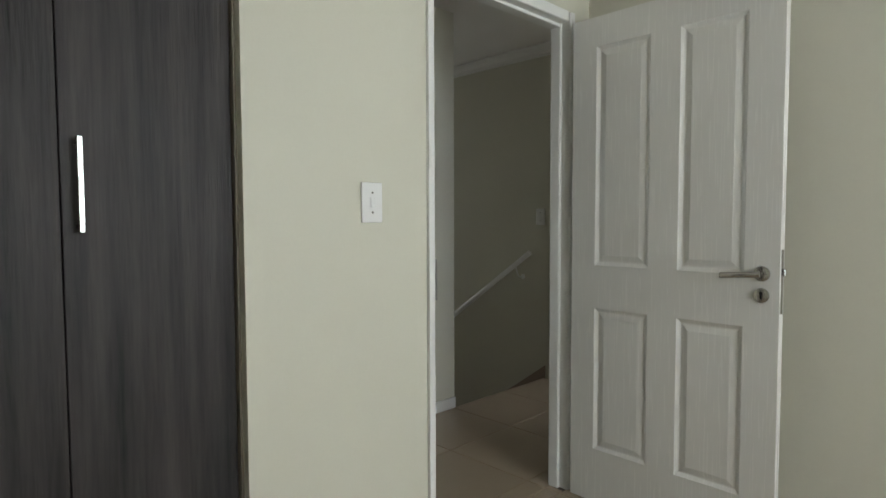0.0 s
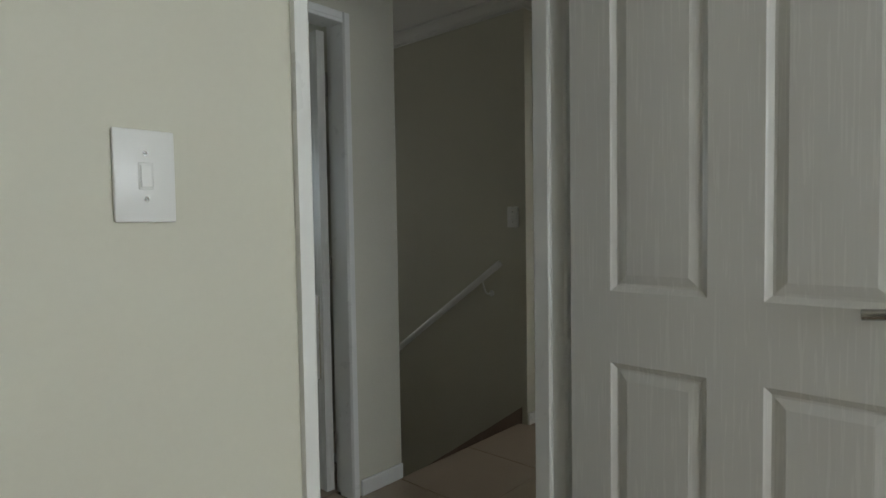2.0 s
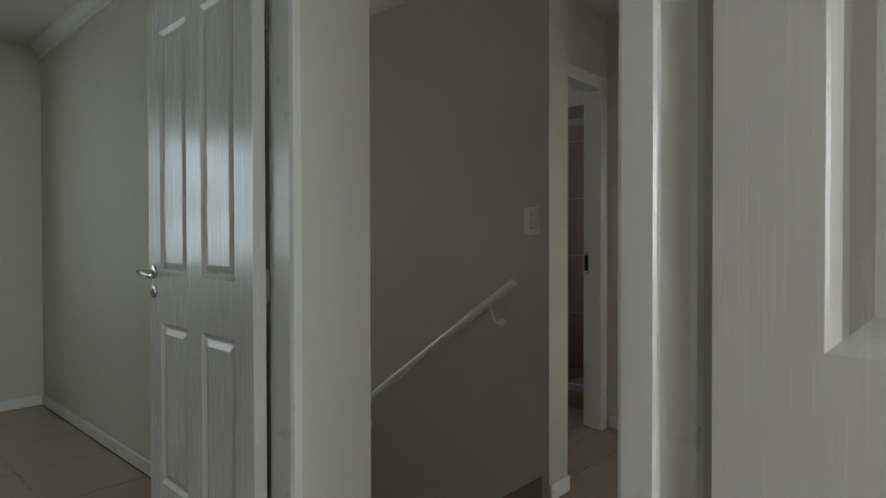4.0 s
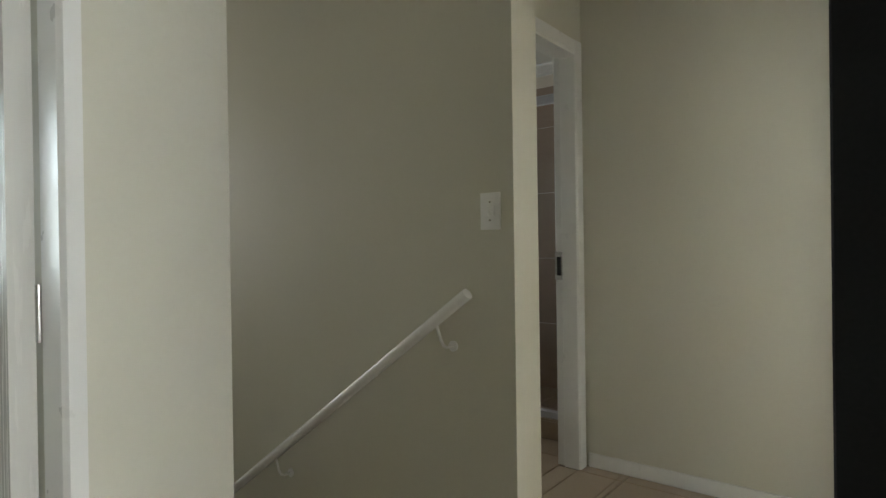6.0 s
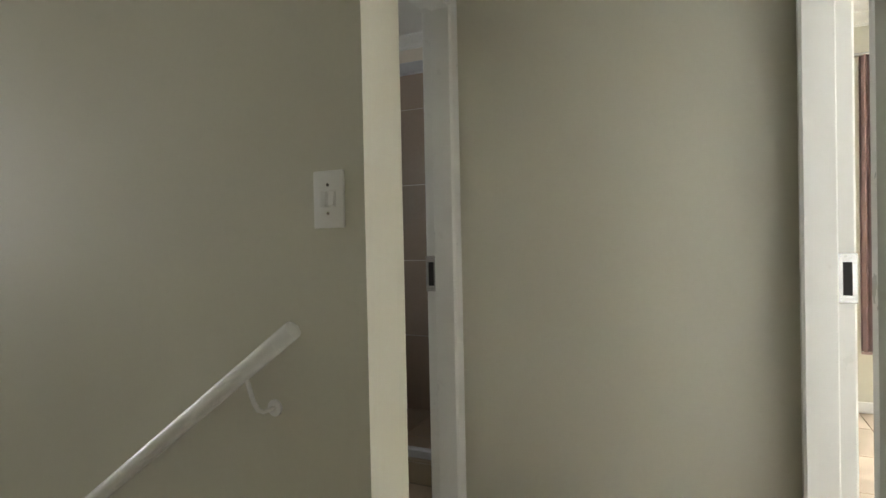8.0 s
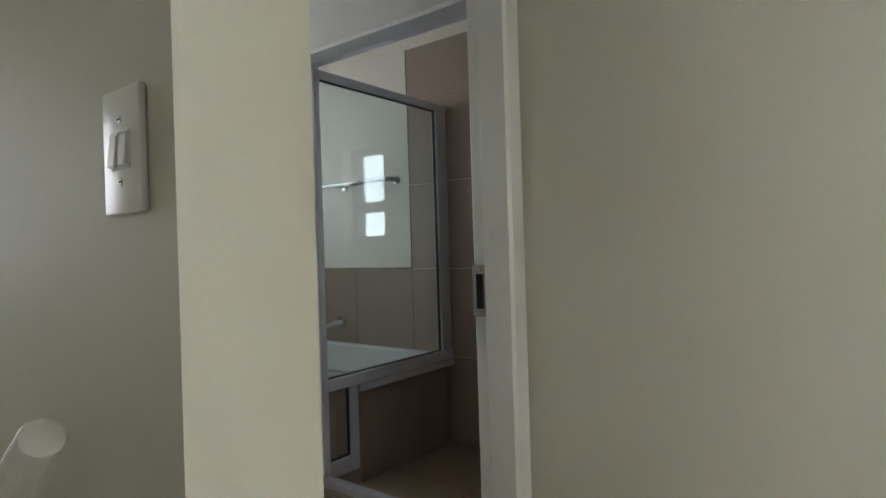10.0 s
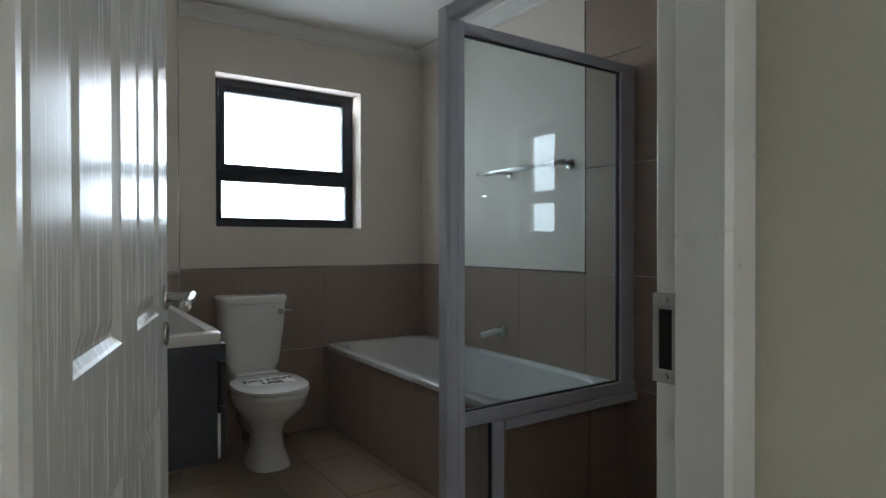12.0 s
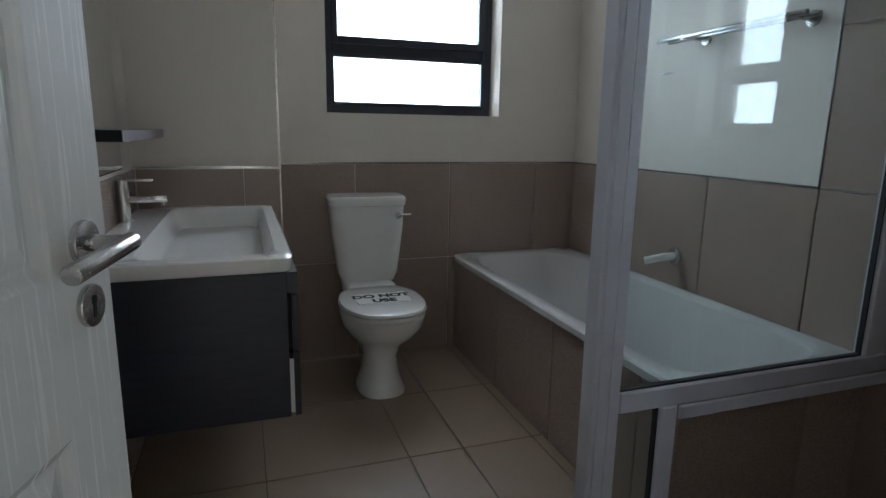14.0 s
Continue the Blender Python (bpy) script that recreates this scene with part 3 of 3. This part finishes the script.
def metal_trims():
    t = structure("trim_tile_edge", boxes((-4.036, -4.032, BY[0] + 0.012, 3.980, 1.004, 1.014), (WX + 0.010, -4.034, 3.978, 3.982, 1.004, 1.014), (-4.036, -4.031, 3.974, 3.980, 0.0, H - 0.08), (WX + 0.008, WX + 0.012, 3.984, BY[1], 1.004, 1.012), (WX + 0.01, -2.85, BY[1] - 0.012, BY[1] - 0.008, 1.004, 1.012), (-2.854, -2.850, BY[1] - 0.012, BY[1], 1.004, 2.315)), STEEL, "thin aluminium tile edge trim", "trim")


metal_trims()


def bathtub():
    b = thing("bathtub", "white built-in bathtub with a tiled front", "bathtub")
    cx, cy, ax, ay = (WX + 0.012 - 2.60) / 2, (4.872 + BY[1] - 0.012) / 2, (-2.60 - WX - 0.012) / 2, (BY[1] - 0.012 - 4.872) / 2
    bm = bmesh.new()
    n = 64
    rings = [super_ring(cx, cy, 0.492, ax, ay, 30, n), super_ring(cx, cy, 0.515, ax, ay, 30, n), super_ring(cx, cy, 0.522, ax - 0.006, ay - 0.006, 28, n),
             super_ring(cx, cy, 0.522, ax - 0.055, ay - 0.055, 8, n), super_ring(cx, cy, 0.512, ax - 0.068, ay - 0.068, 7, n), super_ring(cx, cy, 0.30, ax - 0.13, ay - 0.11, 6, n), super_ring(cx, cy, 0.15, ax - 0.20, ay - 0.15, 5, n), super_ring(cx, cy, 0.125, ax - 0.30, ay - 0.22, 4, n)]
    loft(bm, rings, cap_a=False)
    part("basin", bm, ACRYLIC, b, smooth=True)
    panel = part("front_panel", boxes((WX + 0.012, -2.615, 4.900, 4.93, 0.0, 0.492)), GROUTW, b)
    wall_tiles_y(panel, 4.900, -1, WX + 0.012, -2.605, (0.0, 0.492), -3.27)
    end = part("end_panel", boxes((-2.628, -2.612, 4.90, BY[1] - 0.012, 0.0, 0.492)), GROUTW, b)
    wall_tiles_x(end, -2.612, 1, 4.891, BY[1] - 0.012, (0.0, 0.492), 5.35)
    bm = bmesh.new()
    rod(bm, (cx - 0.55, cy, 0.126), (cx - 0.55, cy, 0.130), 0.035, sides=24)
    part("drain", bm, CHROME, b, "chrome drain ring")


bathtub()


def bath_spout():
    s = thing("bath_spout", "pale wall-mounted bath tap above the tub", "tap")
    y = BY[1] - 0.010
    bm = bmesh.new()
    rod(bm, (-3.465, y, 0.655), (-3.465, y - 0.018, 0.655), 0.038, sides=28, bevel=0.004)
    part("rosette", bm, CHROME, s, smooth=True)
    bm = bmesh.new()
    tube(bm, [(-3.465, y - 0.01, 0.655), (-3.475, y - 0.06, 0.651), (-3.525, y - 0.115, 0.627)], 0.017, 16)
    part("spout", bm, CERAMIC, s, "pale tapered spout", smooth=True)


bath_spout()


def towel_rail():
    t = thing("towel_rail", "brushed steel double towel rail over the bathtub", "towel rail")
    y = BY[1]
    for x in (-3.42, -2.955):
        bm = bmesh.new()
        rod(bm, (x, y, 1.545), (x, y - 0.010, 1.545), 0.026, sides=28, bevel=0.002)
        rod(bm, (x, y - 0.008, 1.545), (x, y - 0.125, 1.545), 0.010, sides=18)
        part("bracket", bm, STEEL, t, smooth=True)
    for dy in (0.062, 0.118):
        bm = bmesh.new()
        rod(bm, (-3.57, y - dy, 1.545), (-2.885, y - dy, 1.545), 0.0085, sides=18, bevel=0.001)
        part("bar", bm, STEEL, t, smooth=True)


towel_rail()


def soap_holder():
    s = thing("soap_hook", "small chrome hook on the wall over the tub", "hook")
    bm = boxes((-3.640, -3.595, BY[1] - 0.03, BY[1], 1.424, 1.432), bevel=0.002)
    part("hook", bm, CHROME, s)


soap_holder()


def shower_screen():
    s = thing("shower_screen", "white aluminium framed clear glass shower screen", "shower screen")
    x = -2.575
    a, b = x - 0.020, x + 0.020
    bm = boxes((a - 0.006, b + 0.006, 4.580, 4.628, 0.112, 1.965), (a, b, 4.630, 4.664, 0.112, 1.93), bevel=0.004)
    box(bm, b + 0.004, b + 0.010, 4.594, 4.600, 0.112, 1.96)
    part("corner_post", bm, ALU_W, s)
    part("top_rail", boxes((a, b, 4.664, BY[1] - 0.011, 1.885, 1.925), bevel=0.004), ALU_W, s)
    part("bottom_rail", boxes((a, b, 4.664, BY[1] - 0.011, 0.498, 0.552), (b, b + 0.010, 4.84, BY[1] - 0.011, 0.462, 0.500), bevel=0.004), ALU_W, s)
    part("end_stile", boxes((a, b, 5.490, 5.546, 0.552, 1.885), (a + 0.006, b - 0.006, 5.546, BY[1] - 0.011, 0.552, 1.885), bevel=0.004), ALU_W, s)
    part("lower_stile", boxes((a, b, 4.790, 4.842, 0.112, 0.498), bevel=0.004), ALU_W, s)
    part("lower_rail", boxes((a, b, 4.664, 4.790, 0.112, 0.185), bevel=0.004), ALU_W, s)
    part("head_rail", boxes((b + 0.006, BW[0], 4.585, 4.625, 1.915, 1.965), bevel=0.004), ALU_W, s)
    part("sill_rail", boxes((b + 0.006, BW[0], 4.585, 4.630, 0.112, 0.150), bevel=0.004), ALU_W, s)
    part("wall_stile", boxes((BW[0] - 0.036, BW[0] - 0.011, 4.585, 4.625, 0.150, 1.915), bevel=0.004), ALU_W, s)
    for nm, y0, y1, z0, z1 in (("pane", 4.664, 5.490, 0.552, 1.885), ("pane", 4.664, 4.790, 0.185, 0.498)):
        p = part(nm, boxes((x - 0.003, x + 0.003, y0 - 0.006, y1 + 0.006, z0 - 0.006, z1 + 0.006)), GLASS, s, "clear glass pane")
        p.visible_shadow = False
        e = 0.0055
        part("seal", boxes((x - 0.009, x + 0.009, y0, y0 + e, z0, z1), (x - 0.009, x + 0.009, y1 - e, y1, z0, z1), (x - 0.009, x + 0.009, y0 + e, y1 - e, z0, z0 + e), (x - 0.009, x + 0.009, y0 + e, y1 - e, z1 - e, z1)), SEAL, p, "black rubber glazing seal")


shower_screen()
kerb = structure("shower_kerb", boxes((-2.612, BW[0], 4.575, 4.665, 0.0, 0.10)), GROUTW, "low tiled shower kerb", "kerb")
xs = steps(-2.612, BW[0], -2.1, 0.5)
for c, d in zip(xs, xs[1:]):
    tile(kerb, "tile", FLOORT, c + GAP, d - GAP, 4.567, 4.673, 0.100, 0.111)
    tile(kerb, "tile", FLOORT, c + GAP, d - GAP, 4.564, 4.575, 0.002, 0.099)


def toilet():
    t = thing("toilet", "white close-coupled ceramic toilet with closed lid and paper notice", "toilet", (WX + 0.010, 4.385, 0))
    n = 40
    bm = bmesh.new()
    loft(bm, [super_ring(0.40, 0, 0.0, 0.150, 0.108, 2.6, n), super_ring(0.40, 0, 0.02, 0.148, 0.106, 2.6, n), super_ring(0.395, 0, 0.09, 0.118, 0.082, 2.4, n), super_ring(0.39, 0, 0.17, 0.112, 0.076, 2.3, n),
              super_ring(0.40, 0, 0.23, 0.135, 0.098, 2.2, n), super_ring(0.425, 0, 0.285, 0.200, 0.150, 2.2, n), super_ring(0.435, 0, 0.335, 0.238, 0.178, 2.2, n), super_ring(0.44, 0, 0.385, 0.248, 0.186, 2.3, n), super_ring(0.44, 0, 0.395, 0.244, 0.182, 2.3, n)])
    part("bowl", bm, CERAMIC, t, smooth=True)
    part("outlet", boxes((0.0, 0.30, -0.062, 0.062, 0.12, 0.34), bevel=0.02, seg=2), CERAMIC, t, smooth=True)
    part("deck", boxes((0.02, 0.26, -0.12, 0.12, 0.335, 0.447), bevel=0.022, seg=3), CERAMIC, t, smooth=True)
    bm = bmesh.new()
    loft(bm, [super_ring(0.445, 0, 0.397, 0.246, 0.186, 2.4, n), super_ring(0.445, 0, 0.413, 0.248, 0.188, 2.4, n)])
    part("seat", bm, CERAMIC, t, smooth=True)
    bm = bmesh.new()
    loft(bm, [super_ring(0.443, 0, 0.416, 0.244, 0.184, 2.4, n), super_ring(0.443, 0, 0.430, 0.244, 0.184, 2.4, n), super_ring(0.443, 0, 0.437, 0.225, 0.165, 2.4, n), super_ring(0.443, 0, 0.440, 0.12, 0.09, 2.4, n)])
    lid = part("lid", bm, CERAMIC, t, "closed white seat lid", smooth=True)
    bm = bmesh.new()
    loft(bm, [super_ring(0.105, 0, 0.447, 0.085, 0.128, 6, n), super_ring(0.105, 0, 0.49, 0.092, 0.146, 6, n), super_ring(0.105, 0, 0.70, 0.100, 0.172, 6, n), super_ring(0.105, 0, 0.815, 0.102, 0.178, 6, n)])
    cist = part("cistern", bm, CERAMIC, t, "white cistern", smooth=True)
    bm = bmesh.new()
    loft(bm, [super_ring(0.108, 0, 0.818, 0.106, 0.184, 6, n), super_ring(0.108, 0, 0.848, 0.108, 0.187, 6, n), super_ring(0.108, 0, 0.862, 0.100, 0.178, 6, n)])
    part("cistern_lid", bm, CERAMIC, t, smooth=True)
    bm = bmesh.new()
    rod(bm, (0.205, 0.135, 0.770), (0.222, 0.135, 0.770), 0.016, sides=20)
    rod(bm, (0.222, 0.130, 0.770), (0.226, 0.196, 0.776), 0.0065, 0.005, sides=14)
    part("flush_lever", bm, CHROME, cist, "chrome flush lever", smooth=True)
    notice = part("notice", boxes((0.375, 0.545, -0.125, 0.125, 0.4405, 0.4415)), PAPER, t, "white paper notice taped to the lid")
    edge = boxes((0.378, 0.380, -0.122, 0.122, 0.4414, 0.4419), (0.540, 0.542, -0.122, 0.122, 0.4414, 0.4419), (0.378, 0.542, -0.122, -0.120, 0.4414, 0.4419), (0.378, 0.542, 0.120, 0.122, 0.4414, 0.4419))
    part("border", edge, INK, notice, "thin black border")
    for words, x in (("DO NOT", 0.452), ("USE", 0.522)):
        cu = bpy.data.curves.new("words", "FONT")
        cu.body, cu.size, cu.align_x, cu.extrude, cu.offset = words, 0.064, "CENTER", 0.0004, 0.0030
        tmp = new("words", cu)
        me = bpy.data.meshes.new_from_object(tmp.evaluated_get(bpy.context.evaluated_depsgraph_get()))
        bpy.data.objects.remove(tmp)
        me.materials.clear()
        me.materials.append(INK)
        w = tagged(new("words", me), "bold black capital letters")
        w.matrix_world = pose(x, 0, 0.4422, 0, 0, 90)
        w.parent = notice


toilet()


def vanity():
    v = thing("vanity", "dark grey wall-hung vanity cabinet with two drawers", "vanity")
    x0, x1, y0, y1 = -4.03, -2.945, BY[0] + 0.012, 3.918
    for a, bb in ((x1 - 0.018, x1), (x0, x0 + 0.018)):
        part("side_panel", boxes((a, bb, y0, y1, 0.415, 0.812), bevel=0.0015), VANITY, v)
    part("bottom_panel", boxes((x0 + 0.018, x1 - 0.018, y0, y1, 0.415, 0.433)), VANITY, v)
    part("back_panel", boxes((x0 + 0.018, x1 - 0.018, y0, y0 + 0.016, 0.433, 0.812)), VANITY, v)
    part("front_rail", boxes((x0 + 0.018, x1 - 0.018, y1 - 0.016, y1, 0.433, 0.812)), VANITY, v)
    for z0, z1 in ((0.418, 0.598), (0.604, 0.752)):
        d = part("drawer", boxes((x0, x1 + 0.004, y1 + 0.011, y1 + 0.027, z0, z1), bevel=0.002), VANITY, v)
        part("finger_rail", boxes((x0 + 0.02, x1 - 0.002, y1 + 0.001, y1 + 0.011, z1 - 0.020, z1 - 0.004)), BLACKP, d, "black recessed finger rail")
    part("drawer_side", boxes((x1 - 0.020, x1 - 0.006, y1 + 0.001, y1 + 0.011, 0.424, 0.578)), SWITCH, v, "white drawer side showing in the gap")
    part("gap_strip", boxes((x1 - 0.020, x1 - 0.006, y1 + 0.001, y1 + 0.011, 0.604, 0.732)), BLACKP, v, "black shadow strip behind the drawer front")
    part("top_rail", boxes((x0, x1, y1 + 0.001, y1 + 0.027, 0.757, 0.812)), VANITY, v)
    b = thing("basin", "white ceramic inset basin on the vanity", "basin")
    bm = bmesh.new()
    cx, cy, ax, ay, n = (x0 + x1) / 2, (y0 + 3.938) / 2, (x1 - x0) / 2 + 0.004, (3.938 - y0) / 2, 64
    loft(bm, [super_ring(cx, cy, 0.813, ax - 0.004, ay - 0.004, 24, n), super_ring(cx, cy, 0.820, ax, ay, 24, n), super_ring(cx, cy, 0.848, ax, ay, 24, n), super_ring(cx, cy, 0.853, ax - 0.006, ay - 0.006, 24, n),
              super_ring(cx, cy + 0.045, 0.853, ax - 0.045, ay - 0.085, 14, n), super_ring(cx, cy + 0.045, 0.846, ax - 0.052, ay - 0.092, 12, n), super_ring(cx, cy + 0.045, 0.775, ax - 0.075, ay - 0.11, 9, n), super_ring(cx, cy + 0.045, 0.765, ax - 0.15, ay - 0.16, 6, n)], cap_a=False)
    part("bowl", bm, CERAMIC, b, smooth=True)
    bm = bmesh.new()
    rod(bm, (-3.63, 3.5130, 0.815), (-3.63, 3.519, 0.815), 0.012, sides=18)
    part("overflow_ring", bm, CHROME, b, "chrome overflow ring", smooth=True)


vanity()


def faucet():
    f = thing("faucet", "chrome single-lever basin mixer tap", "faucet", (-3.63, 3.445, 0.853))
    bm = bmesh.new()
    rod(bm, (0, 0, 0), (0, 0, 0.006), 0.027, sides=28)
    rod(bm, (0, 0, 0.006), (0, 0, 0.112), 0.021, sides=28)
    part("body", bm, CHROME, f, smooth=True)
    bm = boxes((-0.013, 0.013, 0.0, 0.135, 0.066, 0.088), bevel=0.005, seg=2)
    rod(bm, (0, 0.122, 0.068), (0, 0.122, 0.056), 0.010, sides=16)
    part("spout", bm, CHROME, f, smooth=True)
    bm = bmesh.new()
    rod(bm, (0, 0, 0.113), (0, 0, 0.140), 0.021, 0.019, sides=28)
    box(bm, -0.008, 0.008, 0.0, 0.095, 0.136, 0.144, bevel=0.002)
    part("lever", bm, CHROME, f, smooth=True)


faucet()

mir = thing("mirror", "tall frameless wall mirror with thin dark edge", "mirror")
part("edge", boxes((-3.745, -2.90, BY[0] + 0.001, BY[0] + 0.018, 1.022, 1.95)), BLACKP, mir, "thin dark mirror edge")
part("glass", boxes((-3.740, -2.905, BY[0] + 0.018, BY[0] + 0.020, 1.027, 1.945)), MIRROR, mir, "silvered glass")
sh = thing("wall_shelf", "narrow grey laminate shelf in front of the mirror", "shelf")
part("board", boxes((-4.04, -3.18, BY[0] + 0.021, BY[0] + 0.125, 1.128, 1.160), bevel=0.002), material("shelf_laminate", (0.20, 0.185, 0.18), 0.4, vary=0.1), sh)
part("end_cap", boxes((-3.18, -3.176, BY[0] + 0.022, BY[0] + 0.124, 1.129, 1.159)), BLACKP, sh, "black end cap")


# ---- third bedroom curtain ----
def curtain(x0, x1):
    c = thing("curtain", "dusty mauve pleated curtain hanging open beside the window", "curtain")
    bm = bmesh.new()
    n = 90
    rings = []
    for z in np.linspace(0.40, 2.20, 7):
        line = [(x0 + (x1 - x0) * i / n, 6.50 + 0.026 * math.sin(i / n * 2 * math.pi * 9 + 0.4 * math.sin(z * 2)), float(z)) for i in range(n + 1)]
        back = [(x, y + 0.003, z) for x, y, z in reversed(line)]
        rings.append(line + back)
    loft(bm, rings)
    part("cloth", bm, CURTAIN, c, smooth=True)
    bm = bmesh.new()
    rod(bm, (x0 - 0.05, 6.50, 2.205), (x1 + 2.9, 6.50, 2.225), 0.012, sides=16)
    for x in (x0 + 0.1, x1 + 2.7):
        rod(bm, (x, 6.50, 2.225), (x, 6.6, 2.225), 0.008, sides=12)
    part("rod", bm, STEEL, c, "thin metal curtain rod")
    part("hem", boxes((x0, x1, 6.494, 6.506, 0.385, 0.40)), CURTAIN, c)


curtain(0.33, 0.66)

# ---- tiled surfaces ----
wall_tiles_x(wall_window, WX, 1, 3.980, BY[1], ROWS, 4.356)
duct_ob = bpy.data.objects["duct"]
wall_tiles_x(duct_ob, -4.046, 1, BY[0] + 0.012, 3.980, ROWS, 3.83)
wall_tiles_y(duct_ob, 3.968, 1, WX + 0.012, -4.036, ROWS, -4.6)
wall_tiles_y(bpy.data.objects["wall_bathroom_side"], BY[0], 1, -4.034, BW[0] - 0.02, ROWS, -3.80)
wall_tiles_y(wall_far, BY[1], -1, WX + 0.012, -2.85, ROWS, -3.33)
TALL = (-0.004, 0.505, 1.005, 1.505, 2.005, 2.315)
wall_tiles_y(wall_far, BY[1], -1, -2.85, SLIT[0], TALL, -2.35)
wall_tiles_y(wall_far, BY[1], -1, SLIT[1], BW[0] - 0.012, TALL, -2.35)
wall_tiles_y(wall_far, BY[1], -1, SLIT[0], SLIT[1], (-0.004, 0.505, 1.005, SLIT[2]), -2.35)
wall_tiles_y(wall_far, BY[1], -1, SLIT[0], SLIT[1], (SLIT[3], 2.005, 2.315), -2.35)
wall_tiles_x(bpy.data.objects["wall_shower_side"], BW[0], -1, END + 0.12, BY[1] - 0.011, (-0.004, 0.505, 1.005, 1.505, 2.005, 2.315), 5.1)
floor_tiles(slabs["floor_bathroom"], WX + 0.01, BW[0] - 0.003, BY[0] + 0.012, 4.563, -3.82, 4.35, mat=FLOORB)
floor_tiles(slabs["floor_bathroom"], WX + 0.01, -2.625, 4.563, 4.898, -3.82, 4.35, mat=FLOORB)
floor_tiles(slabs["floor_bathroom"], -2.60, BW[0] - 0.011, 4.675, BY[1] - 0.012, -2.1, 5.1, 0.015, mat=FLOORB)
floor_tiles(slabs["floor_landing"], B2[1] + 0.002, W0, 0.53, END - 0.002, -1.17, 1.74)
floor_tiles(slabs["floor_landing"], BW[1] + 0.0, B2[1] - 0.002, SW[1] + 0.002, END - 0.002, -1.17, 1.74)
floor_tiles(slabs["floor_landing"], W0, W1, D1[0] + 0.001, D1[1] - 0.001, -0.17, 1.74)
floor_tiles(slabs["floor_landing"], B2[0], B2[1], D2[0] + 0.001, D2[1] - 0.001, -1.17, 1.74)
floor_tiles(slabs["floor_bathroom"], BW[0], BW[1], DB[0] + 0.001, DB[1] - 0.001, -1.17, 1.74)
floor_tiles(slabs["floor_bedroom"], W1 + 0.002, 3.59, -1.89, 1.94, -0.17, 1.74)
floor_tiles(slabs["floor_second_bedroom"], -4.52, B2[0] - 0.002, -1.89, 2.155, -1.17, 1.74)
floor_tiles(slabs["floor_third_bedroom"], W0 + 0.002, 3.59, 2.08, 6.59, -0.17, 1.74)
